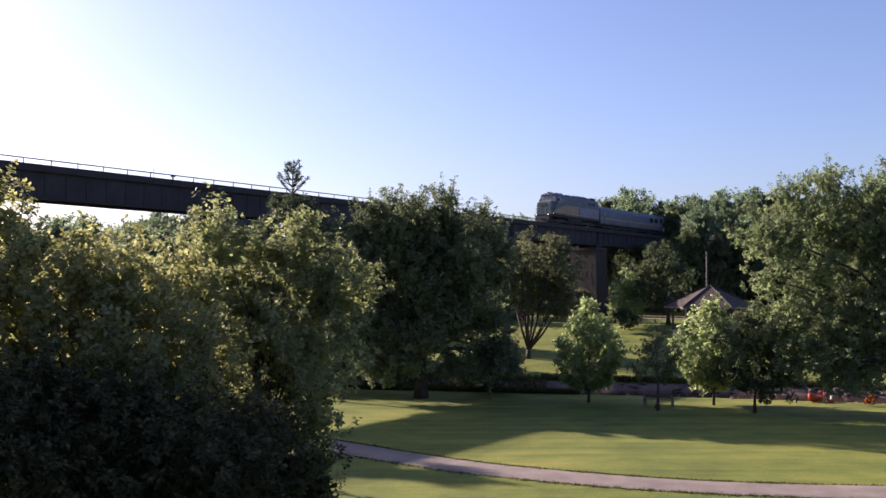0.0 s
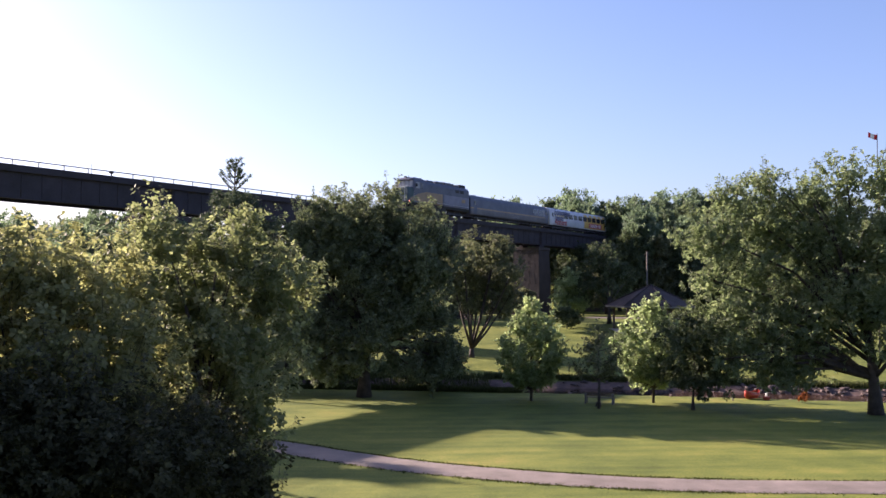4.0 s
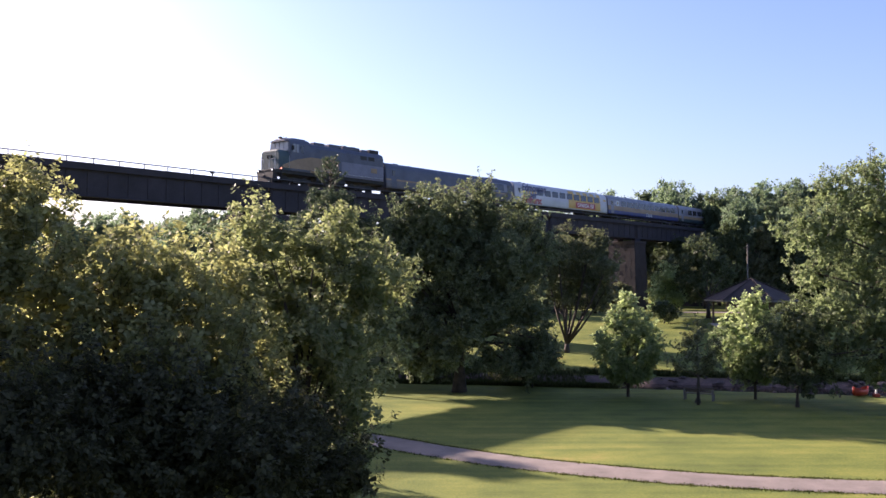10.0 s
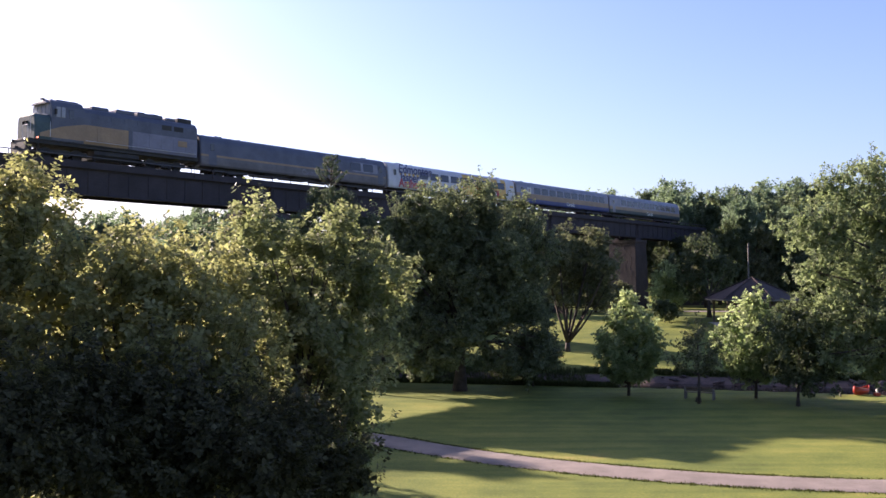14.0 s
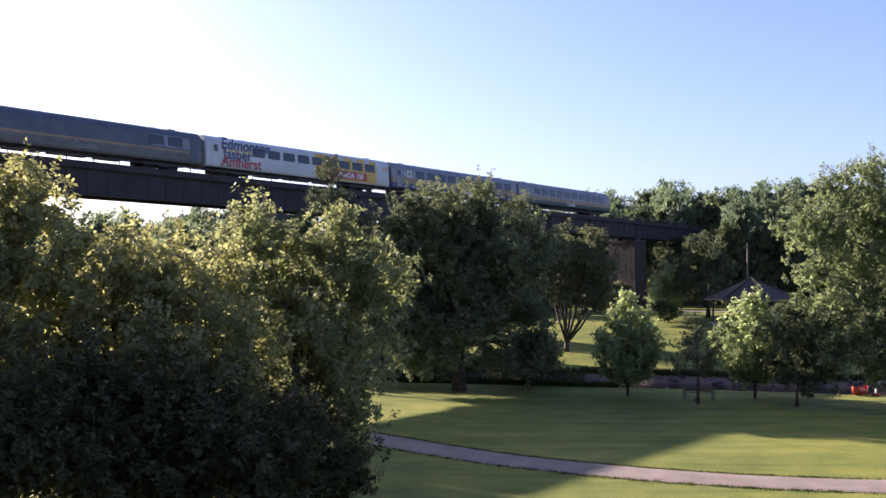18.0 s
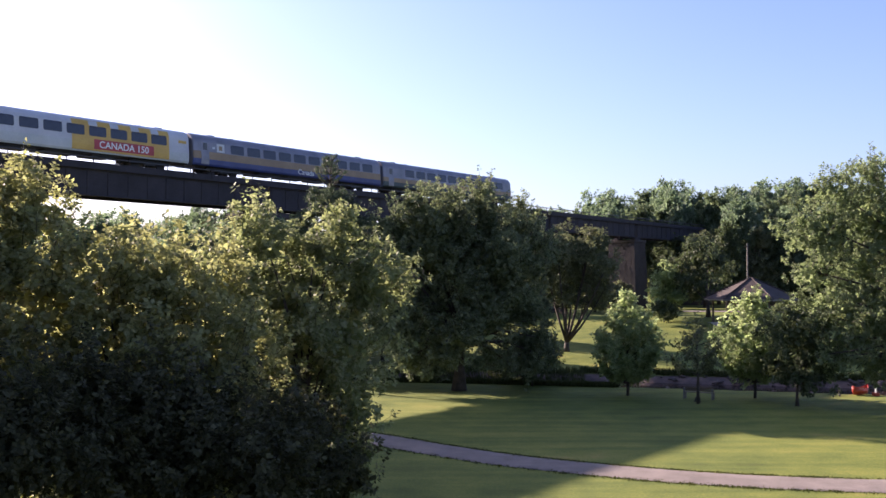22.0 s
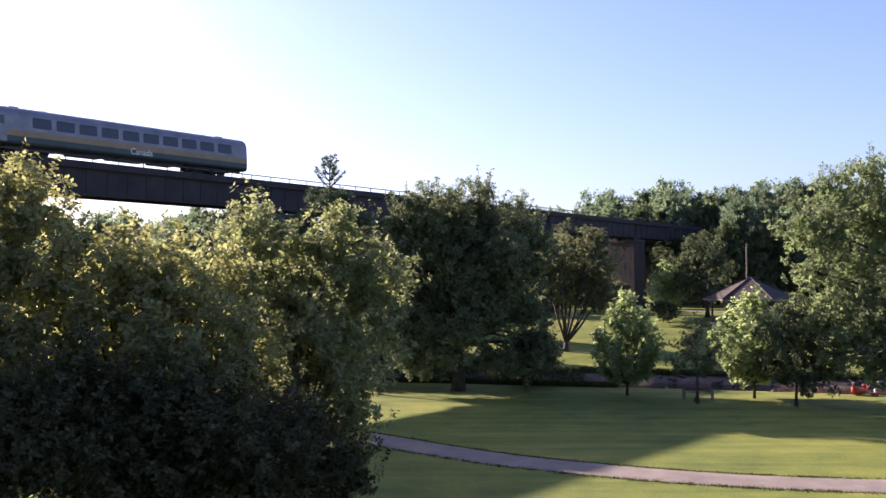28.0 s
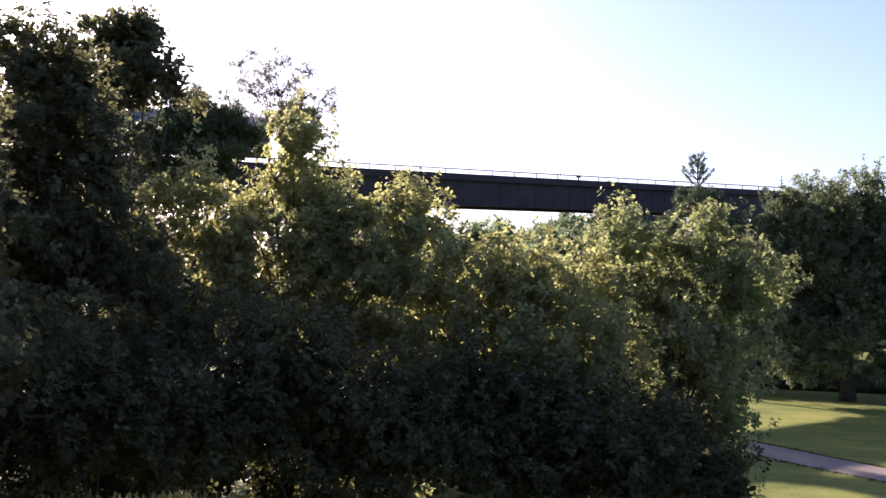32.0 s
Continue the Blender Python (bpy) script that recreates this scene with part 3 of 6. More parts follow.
def build_bridge():
    e = thing("railway_bridge", "black iron deck girder railway bridge on limestone piers", "bridge", pose(*along(0), 0, 0, 90 - 38.5))
    # in the bridge's space x runs along the track and +y lies away from the camera
    top, low = 17.75, 15.56
    girder = stiff = None
    flanges = []
    for a, b in zip(SPANS, SPANS[1:]):
        L = b - a - 0.3
        for y in (-1.62, 1.5):
            if girder is None:
                bm = boxes((-L / 2, L / 2, -0.02, 0.02, low, top))
                girder = part("girder", bm, IRON, e)
                for name, w, z0, z1 in (("flange", 0.22, top, top + 0.004), ("flange", 0.22, low - 0.06, low - 0.002), ("angle_iron", 0.06, top - 0.16, top - 0.002), ("angle_iron", 0.06, low + 0.002, low + 0.16)):
                    flanges.append(part(name, boxes((-L / 2, L / 2, -w, w, z0, z1)), IRON, girder))
                g, g0 = girder, (a + b) / 2
                g.matrix_basis = pose((a + b) / 2, y, 0)
                gl = L
            else:
                g = again(girder, e, pose((a + b) / 2, y, 0) @ Matrix.Diagonal((L / gl, 1, 1, 1)))
                for f in flanges:
                    again(f, g, Matrix())
            for k in range(15):
                x = -gl / 2 + 0.3 + k * (gl - 0.6) / 14
                side = -1 if y < 0 else 1
                if stiff is None:
                    stiff = part("stiffener", boxes((-0.05, 0.05, 0.0, 0.012, low + 0.06, top - 0.06), (-0.012, 0.012, 0.0, 0.045, low + 0.06, top - 0.06)), IRON, g)
                    stiff.matrix_basis = pose(x, 0.02, 0, 0, 0, 0) @ Matrix.Diagonal((1, side, 1, 1))
                else:
                    again(stiff, g, pose(x, 0.021 * side, 0) @ Matrix.Diagonal((1, side, 1, 1)))
    bm = bmesh.new()
    for i in range(414):
        x = SPANS[0] + 0.25 + i * 0.52
        w = 0.0 if i % 5 else 0.25
        box(bm, x - 0.11, x + 0.11, -1.7 - w, 1.55 + w, top + 0.005, 18.0)
    tagged(part("sleeper_row", bm, TIMBER, e), "row of creosoted bridge sleepers", kind="stuff")
    u0, u1 = SPANS[0], SPANS[-1]
    for y in (-0.72, 0.72):
        bm = boxes((u0 - 60, u1 + 60, y - 0.035, y + 0.035, 18.22, 18.3), (u0 - 60, u1 + 60, y - 0.07, y + 0.07, 18.005, 18.05), (u0 - 60, u1 + 60, y - 0.012, y + 0.012, 18.05, 18.22))
        part("rail", bm, IRON_RAIL, e, "worn steel running rail")
    for y in (-1.62, 1.5):
        part("guard_timber", boxes((u0, u1, y - 0.1, y + 0.1, 18.005, 18.16), bevel=0.01), TIMBER, e)
    post = None
    for y in (-1.92, 1.78):
        for i in range(89):
            x = u0 + 0.18 + i * 2.42
            if post is None:
                bm = boxes((-0.03, 0.03, -0.03, 0.03, 17.9, 18.70), (-0.05, 0.05, -0.05, 0.05, 17.9, 17.98))
                post = part("handrail_post", bm, IRON, e)
                post.matrix_basis = pose(x, y, 0)
            else:
                again(post, e, pose(x, y, 0, 0, 0, (i * 37 % 7) - 3))
        bm = bmesh.new()
        cyl(bm, (u0, y, 18.70), (u1, y, 18.70), 0.05, 6)
        part("handrail", bm, RAIL_PAINT, e, "thin dark steel handrail")
        bm = boxes((u0, u1, y - 0.05, y + 0.05, 17.72, 18.30))
        part("edge_beam", bm, IRON, e)
    # masonry piers with coursed stones
    for n, u in enumerate(SPANS[1:-1]):
        foot = ground_z(*along(u).xy) - 0.6
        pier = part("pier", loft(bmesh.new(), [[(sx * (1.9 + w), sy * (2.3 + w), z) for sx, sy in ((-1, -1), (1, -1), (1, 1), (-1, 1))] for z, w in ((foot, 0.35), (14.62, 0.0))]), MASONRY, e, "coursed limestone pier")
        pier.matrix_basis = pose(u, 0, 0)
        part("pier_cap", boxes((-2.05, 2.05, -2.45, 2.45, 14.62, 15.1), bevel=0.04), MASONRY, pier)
        part("bearing", boxes((-0.9, 0.9, -1.95, -1.25, 15.1, 15.5), (-0.9, 0.9, 1.2, 1.9, 15.1, 15.5)), IRON, pier)
        if n in (1, 4, 5):
            rng = random.Random(n)
            z = foot + 0.2
            while z < 14.1:
                h = 0.55
                w = 0.35 * (14.62 - z) / (14.62 - foot)
                for face in (0, 1):
                    half = (1.9 if face == 0 else 2.3) + w
                    x = -half + rng.uniform(-0.3, 0)
                    while x < half:
                        l = rng.uniform(0.7, 1.2)
                        a, b = max(x, -half), min(x + l - 0.03, half)
                        if b - a > 0.15:
                            p = 0.03 + rng.uniform(0, 0.03)
                            d = (2.3 if face == 0 else 1.9) + w
                            bm = boxes((a, b, -d - p, -d + 0.12, z + 0.015, z + h - 0.015)) if face == 0 else boxes((-d - p, -d + 0.12, a, b, z + 0.015, z + h - 0.015))
                            part("stone", bm, MASONRY, pier)
                        x += l
                z += h
    for u, f in ((SPANS[0], -1), (SPANS[-1], 1)):
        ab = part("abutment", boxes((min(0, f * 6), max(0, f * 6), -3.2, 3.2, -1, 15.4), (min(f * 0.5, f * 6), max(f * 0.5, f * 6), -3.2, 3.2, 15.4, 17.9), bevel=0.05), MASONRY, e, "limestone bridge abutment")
        ab.matrix_basis = pose(u, 0, 0)
    for u, f in ((SPANS[0], -1), (SPANS[-1], 1)):
        bed = part("ballast_bed", loft(bmesh.new(), [[(x, y, z) for y, z in ((-3.4, 16.6), (-1.9, 18.02), (1.9, 18.02), (3.4, 16.6))] for x in sorted((u + f * 0.4, u + f * 95))]), ROCK, e, "ballasted track bed")
    # line-side mast and box beside the handrail
    bm = bmesh.new()
    cyl(bm, (0, 0, 17.9), (0, 0, 19.15), 0.025, 6)
    mast = thing("marker_post", "thin steel marker post fixed to the bridge handrail", "post", pose(*along(53.5, Q_TRACK + 1.99)))
    part("shaft", bm, IRON, mast)
    part("foot", boxes((-0.06, 0.06, -0.06, 0.06, 17.9, 18.0)), IRON, mast)
    jb = thing("junction_box", "small dark metal box on the bridge handrail", "box", pose(*along(55.6, Q_TRACK + 1.99), 0, 0, 51.5))
    part("case", boxes((-0.2, 0.2, -0.1, 0.1, 18.52, 18.74), bevel=0.02), IRON, jb)
    part("bracket", boxes((-0.05, 0.05, -0.04, 0.04, 17.9, 18.52)), IRON, jb)
    return e


build_bridge()


# ---- the train ----
# in a vehicle's space +x is forward, +y its left side (towards the camera), z = 0 on the rails
def text_part(name, words, size, x, z, y, mat, parent, label="", bold=0.0, slant=0.0):
    cu = bpy.data.curves.new(name, "FONT")
    cu.body, cu.size, cu.extrude, cu.offset, cu.shear = words, size, 0.004, bold, slant
    tmp = new(name, cu)
    me = bpy.data.meshes.new_from_object(tmp)
    bpy.data.objects.remove(tmp)
    me.materials.append(mat)
    ob = new(name, me)
    ob.parent = parent
    ob.matrix_basis = pose(x, y, z, 90, 0, 180)
    return tagged(ob, label) if label else ob


def bogie(parent, x, wheel_r=0.46, base=2.6, wheels=()):
    b = part("bogie", boxes((-base / 2 - 0.75, base / 2 + 0.75, 0.86, 1.08, 0.42, 0.78), (-base / 2 - 0.75, base / 2 + 0.75, -1.08, -0.86, 0.42, 0.78), (-0.5, 0.5, -1.05, 1.05, 0.5, 0.85),
                            (-0.55, 0.55, 0.95, 1.2, 0.28, 0.62), (-0.55, 0.55, -1.2, -0.95, 0.28, 0.62), bevel=0.03), UNDERFRAME, parent, "grimy black bogie frame")
    b.matrix_basis = pose(x, 0, 0)
    for dx in (-base / 2, base / 2):
        bm = bmesh.new()
        for y in (-0.76, 0.76):
            cyl(bm, (0, y - 0.065, 0), (0, y + 0.065, 0), wheel_r, 20)
            cyl(bm, (0, y - math.copysign(0.09, y), 0), (0, y - math.copysign(0.06, y), 0), wheel_r + 0.03, 20)
            for k in range(6):
                a = k * math.pi / 3
                px, pz = math.cos(a) * wheel_r * 0.6, math.sin(a) * wheel_r * 0.6
                yo = math.copysign(0.07, y)
                box(bm, px - 0.05, px + 0.05, y + yo - 0.02, y + yo + 0.02, pz - 0.05, pz + 0.05)
        cyl(bm, (0, -0.8, 0), (0, 0.8, 0), 0.09, 10)
        w = part("wheelset", bm, UNDERFRAME, b, "steel wheels on an axle")
        w.matrix_basis = pose(dx, 0, wheel_r)
        WHEELS.append((w, dx, wheel_r))
    return b


WHEELS = []
COACH_L = 25.55
# outline of a coach's body, from the roof's middle down one side: half width, height
COACH_SIDE = [(0.0, 3.86), (0.75, 3.80), (1.15, 3.62), (1.36, 3.36), (1.45, 3.16), (1.49, 2.95), (1.55, 2.16), (1.575, 1.94), (1.59, 1.74), (1.60, 1.46), (1.58, 1.02), (1.50, 0.84), (1.30, 0.76)]


def coach_ring(x, shrink=1.0, drop=0.0):
    half = [(w * shrink, z - drop if z > 2 else z) for w, z in COACH_SIDE]
    pts = [(x, w, z) for w, z in half] + [(x, -w, z) for w, z in reversed(half[1:])]
    return pts


def side_y(z):
    """Half width of a coach at the height z."""
    for (w0, z0), (w1, z1) in zip(COACH_SIDE, COACH_SIDE[1:]):
        if z1 <= z <= z0:
            return w0 + (w1 - w0) * (z0 - z) / (z0 - z1)
    return 1.5


def panel(name, x0, x1, z0, z1, mat, parent, proud=0.006, label="", side=1):
    """A thin sheet that follows the coach's side."""
    bm = bmesh.new()
    zs = [z0] + [z for _, z in reversed(COACH_SIDE) if z0 + 0.02 < z < z1 - 0.02] + [z1]
    for s in (side,):
        a = [bm.verts.new((x0, s * (side_y(z) + proud), z)) for z in zs]
        b = [bm.verts.new((x1, s * (side_y(z) + proud), z)) for z in zs]
        c = [bm.verts.new((x0, s * (side_y(z) - 0.03), z)) for z in zs]
        d = [bm.verts.new((x1, s * (side_y(z) - 0.03), z)) for z in zs]
        for i in range(len(zs) - 1):
            bm.faces.new((a[i], a[i + 1], b[i + 1], b[i]) if s < 0 else (b[i], b[i + 1], a[i + 1], a[i]))
        bm.faces.new([a[0], b[0], d[0], c[0]])
        bm.faces.new([a[-1], c[-1], d[-1], b[-1]])
        bm.faces.new(a + c[::-1])
        bm.faces.new(b[::-1] + d)
    return part(name, bm, mat, parent, label)


def window(parent, x, w=1.58, z0=2.22, z1=3.06, name="window", label=""):
    """A tinted pane with rounded corners, standing in the curved side, one on each side."""
    for s in (1, -1):
        bm = bmesh.new()
        r = 0.12
        ring = []
        for cx_, cz_, a0 in ((w / 2 - r, z1 - r, 0), (-w / 2 + r, z1 - r, 90), (-w / 2 + r, z0 + r, 180), (w / 2 - r, z0 + r, 270)):
            for k in range(4):
                a = radians(a0 + k * 30)
                ring.append((cx_ + r * math.cos(a), cz_ + r * math.sin(a)))
        outer = [bm.verts.new((x_, s * (side_y(z_) + 0.022), z_)) for x_, z_ in ring]
        inner = [bm.verts.new((x_, s * (side_y(z_) - 0.04), z_)) for x_, z_ in ring]
        # the right and left halves of the ring meet in level strips
        right, left = list(range(12, 16)) + list(range(0, 4)), list(range(11, 3, -1))
        for i in range(7):
            f = (outer[right[i]], outer[right[i + 1]], outer[left[i + 1]], outer[left[i]])
            bm.faces.new(f[::-1] if s > 0 else f)
        for i in range(len(ring)):
            j = (i + 1) % len(ring)
            bm.faces.new((outer[i], outer[j], inner[j], inner[i]))
        bmesh.ops.recalc_face_normals(bm, faces=bm.faces)
        p = part(name, bm, GLASS, parent, label)
        p.matrix_basis = pose(x, 0, 0)


def coach(name, label, low, stripe, mid, top, windows, doors, band=(1.74, 1.94)):
    e = thing(name, label, "railway coach", group="coaches of the train")
    h = COACH_L / 2
    n = len(COACH_SIDE)
    # paint by height: roof, upper side, window band, stripe, lower side
    row = []
    for i in range(n - 1):
        zm = (COACH_SIDE[i][1] + COACH_SIDE[i + 1][1]) / 2
        row.append(0 if zm > 3.2 else 1 if zm > band[1] else 2 if zm > band[0] else 3 if zm > 0.9 else 4)
    mats = row + row[-1:] + row[::-1]
    rings = [coach_ring(-h, 0.93, 0.06), coach_ring(-h + 0.06, 0.985, 0.01), coach_ring(-h + 0.2), coach_ring(h - 0.2), coach_ring(h - 0.06, 0.985, 0.01), coach_ring(h, 0.93, 0.06)]
    body = part("body", loft(bmesh.new(), rings, mats=mats), [top, mid, stripe, low, UNDERFRAME], e, smooth=False)
    for x in windows:
        window(e, x)
    for x in doors:
        for s in (1, -1):
            d = panel("door", x - 0.45, x + 0.45, 0.95, 3.14, mid, e, 0.012, "coach side door with a small window", side=s)
            part("pane", boxes((x - 0.22, x + 0.22, s * side_y(2.6) - 0.05, s * side_y(2.6) + 0.05, 2.3, 2.95), bevel=0.02), GLASS, d)
    for x in (-8.9, 8.9):
        bogie(e, x)
    part("underfloor_box", boxes((-5.6, -3.2, -1.2, 1.2, 0.62, 0.78), (-2.4, 1.0, -1.25, 1.25, 0.64, 0.78), (1.8, 4.8, -1.2, 1.2, 0.62, 0.78), bevel=0.03), UNDERFRAME, e, "black equipment boxes under the floor")
    for s in (-1, 1):
        part("gangway", boxes((min(s * h, s * (h + 0.2)), max(s * h, s * (h + 0.2)), -0.85, 0.85, 0.95, 3.4), bevel=0.04), UNDERFRAME, e, "black rubber gangway bellows")
        part("coupler", boxes((min(s * h, s * (h + 0.24)), max(s * h, s * (h + 0.24)), -0.12, 0.12, 0.6, 0.9)), UNDERFRAME, e)
    for x0, x1, y in ((h - 3.2, h - 2.4, 0.5), (-h + 2.2, -h + 3.0, 0.5), (h - 5.6, h - 5.2, 0.3), (-h + 4.2, -h + 4.5, 0.25)):
        part("roof_vent", boxes((x0, x1, -y, y, 3.76, 3.93), bevel=0.03), ROOF_GREY, e)
    return e


def plain_emblem(e, x, z):
    panel("emblem", x - 0.45, x + 0.45, z - 0.4, z + 0.4, PALE_GREEN, e, 0.007, "pale square emblem")
    panel("emblem_mark", x - 0.18, x + 0.2, z - 0.22, z + 0.2, YELLOW, e, 0.012)
    panel("emblem_mark", x + 0.65, x + 0.95, z - 0.15, z + 0.05, PALE_GREEN, e, 0.007)


def build_coaches():
    h = COACH_L / 2
    # windows are 2 m apart; places are counted from the front end
    a = coach("coach", "slate blue club coach with a faded ochre stripe", DIRTY, YELLOW, TEAL, TEAL, [h - 20.6, h - 22.6], [h - 1.3, h - 24.6])
    panel("light_panel", -h + 1.2, -h + 5.4, 2.1, 3.14, SILVER, a, 0.004, "lighter grey panel round the rear windows")
    text_part("lettering", "Canada", 0.75, -h + 12.95, 1.12, 1.605, SILVER, a, "dull grey word Canada")
    b = coach("coach", "white coach in a yellow and red commemorative wrap", PALE_GREEN, WHITE_WRAP, WHITE_WRAP, WHITE_WRAP, [h - 6.3 - 2.0 * k for k in range(9)], [h - 1.1])
    panel("yellow_wrap", -h + 2.2, -h + 11.6, 0.98, 3.52, BRIGHT_YELLOW, b, 0.004, "bright yellow vinyl panel")
    for k in range(4):
        panel("pale_beam", -h + 9.4 - 2.0 * k - 0.15, -h + 9.4 - 2.0 * k + 0.65, 3.08, 3.50, PALE_GREEN, b, 0.008, "pale wedge in the yellow wrap")
    panel("red_banner", -h + 3.8, -h + 9.6, 1.14, 1.98, RED, b, 0.008, "red banner with white capitals")
    text_part("lettering", "CANADA 150", 0.80, -h + 9.15, 1.30, 1.618, WHITE_TEXT, b, "white capitals reading CANADA 150", 0.012)
    panel("rear_logo", -h + 0.35, -h + 1.2, 2.6, 2.85, BRIGHT_YELLOW, b, 0.006, "small yellow mark")
    text_part("lettering", "Edmonton", 1.45, h - 1.7, 2.66, 1.56, NAVY_TEXT, b, "dark blue word Edmonton", 0.03)
    text_part("lettering", "Jasper", 1.40, h - 1.95, 1.74, 1.612, NAVY_TEXT, b, "dark blue word Jasper", 0.03)
    text_part("lettering", "Amherst", 1.38, h - 1.7, 1.02, 1.622, RED, b, "red word Amherst", 0.03)
    for k in range(6):
        panel("word_bar", h - 2.35 - 0.75 * k, h - 1.95 - 0.75 * k, 2.36, 2.68, BRIGHT_YELLOW, b, 0.01, "yellow bar of an unreadable word")
    c = coach("coach", "grey coach with an ochre stripe and blue lower side", BLUE, YELLOW, SILVER, SILVER, [h - 5.1 - 2.03 * k for k in range(10)], [h - 1.3], (1.46, 2.16))
    plain_emblem(c, h - 3.1, 2.62)
    text_part("lettering", "Canada", 0.75, h - 12.9, 1.06, 1.605, WHITE_TEXT, c, "white word Canada on the blue side")
    d = coach("coach", "grey coach with an ochre stripe and dark teal lower side", GREEN_BLUE, YELLOW, SILVER, SILVER, [-h + 2.75 + 2.02 * k for k in range(10)], [h - 1.3], (1.46, 1.94))
    text_part("lettering", "Canada", 0.75, -h + 12.95, 1.10, 1.605, WHITE_TEXT, d, "white word Canada on the teal side")
    part("end_ladder", boxes((-h - 0.1, -h, 0.9, 0.94, 0.9, 3.2), (-h - 0.1, -h, 1.2, 1.24, 0.9, 3.2), *[(-h - 0.08, -h - 0.05, 0.9, 1.24, z / 10, z / 10 + 0.04) for z in range(11, 32, 4)]), IRON, d)
    part("tail_hose", boxes((-h - 0.35, -h - 0.3, 0.35, 0.4, 0.3, 1.0)), UNDERFRAME, d)
    return [a, b, c, d]


def both(y0, y1, s):
    return (min(s * y0, s * y1), max(s * y0, s * y1))


def build_locomotive():
    e = thing("locomotive", "slate blue and ochre diesel passenger locomotive with lit headlights", "locomotive")
    front, rear = 8.05, -8.2
    hood = [(0.0, 4.50), (0.9, 4.46), (1.26, 4.28), (1.45, 3.98), (1.5, 3.5), (1.5, 3.02), (1.5, 1.68), (1.46, 1.5)]

    def ring(x, side, w=1.0, top=None):
        pts = [(ww * w, min(zz, top) if top else zz) for ww, zz in side]
        return [(x, a, b) for a, b in pts] + [(x, -a, b) for a, b in reversed(pts[1:])]
    row = [0, 0, 0, 0, 0, 1, 1]
    mats = row + row[-1:] + row[::-1]
    part("hood", loft(bmesh.new(), [ring(rear + 0.12, hood, 0.95), ring(rear + 0.3, hood), ring(-0.9, hood)], mats=mats), [TEAL, LOCO_GREY], e)
    part("hood_front", loft(bmesh.new(), [ring(-0.89, hood), ring(3.35, hood)], mats=mats), [TEAL, YELLOW], e)
    cab = [(0.0, 4.76), (0.85, 4.72), (1.28, 4.54), (1.46, 4.2), (1.53, 3.5), (1.53, 3.02), (1.53, 1.68), (1.5, 1.5)]
    part("cab", loft(bmesh.new(), [ring(3.36, cab), ring(6.05, cab), ring(6.2, cab, 0.98, 4.6)], mats=mats), [TEAL, TEAL], e)
    part("visor", loft(bmesh.new(), [[(6.05, -1.3, 4.42), (6.05, 1.3, 4.42), (6.05, 0.9, 4.66), (6.05, -0.9, 4.66)], [(6.5, -1.25, 4.36), (6.5, 1.25, 4.36), (6.5, 0.9, 4.5), (6.5, -0.9, 4.5)]]), TEAL, e)
    nose = [(0.0, 3.52), (0.8, 3.50), (1.2, 3.40), (1.4, 3.18), (1.48, 2.8), (1.5, 2.2), (1.5, 1.68), (1.46, 1.5)]
    face = 7.52
    nm = [0, 0, 0, 0, 0, 0, 0]
    part("nose", loft(bmesh.new(), [ring(6.21, nose), ring(7.15, nose), ring(7.42, nose, 0.97, 3.44), ring(face, nose, 0.88, 3.3)], mats=nm + nm[-1:] + nm), [NOSE_GREEN], e, "faded green grey nose")
    for s in (1, -1):
        # ochre wedge that tapers towards the nose
        y0, y1 = both(1.47, 1.538, s)
        part("nose_stripe", loft(bmesh.new(), [[(3.37, y0, 1.7), (3.37, y1, 1.7), (3.37, y1, 3.0), (3.37, y0, 3.0)], [(5.4, y0, 1.7), (5.4, y1, 1.7), (5.4, y1, 2.6), (5.4, y0, 2.6)], [(7.15, y0, 1.7), (7.15, y1, 1.7), (7.15, y1, 1.95), (7.15, y0, 1.95)]]), YELLOW, e, "ochre wedge on the cab side")
    part("frame", boxes((rear, front, -1.45, 1.45, 1.12, 1.49), (rear + 0.4, front - 0.4, -1.52, 1.52, 1.35, 1.49), bevel=0.03), UNDERFRAME, e, "black underframe")
    part("pilot", loft(bmesh.new(), [[(front - 0.3, -1.4, 1.3), (front - 0.3, 1.4, 1.3), (front - 0.3, 1.35, 0.3), (front - 0.3, -1.35, 0.3)], [(front + 0.1, -1.2, 1.2), (front + 0.1, 1.2, 1.2), (front + 0.15, 1.1, 0.25), (front + 0.15, -1.1, 0.25)]]), UNDERFRAME, e, "black pilot plate")
    for y0, y1 in ((-1.28, -0.68), (-0.62, -0.03), (0.03, 0.62), (0.68, 1.28)):
        w = part("windscreen", loft(bmesh.new(), [[(6.19, y0, 4.3), (6.19, y1, 4.3), (6.19, y1, 3.45), (6.19, y0, 3.45)], [(6.25, y0 + 0.02, 4.28), (6.25, y1 - 0.02, 4.28), (6.25, y1 - 0.02, 3.47), (6.25, y0 + 0.02, 3.47)]]), CAB_GLASS, e, "windscreen pane with sky brightness in its colour")
    for s in (1, -1):
        w = part("cab_window", boxes((5.0, 5.8, *both(1.48, 1.56, s), 3.3, 4.12), bevel=0.03), CAB_GLASS, e, "cab side window")
        part("window_divider", boxes((5.38, 5.43, *both(1.5, 1.575, s), 3.3, 4.12)), UNDERFRAME, w)
        part("cab_door", boxes((4.25, 4.7, *both(1.48, 1.545, s), 3.3, 4.0), bevel=0.02), GLASS, e, "dark cab door window")
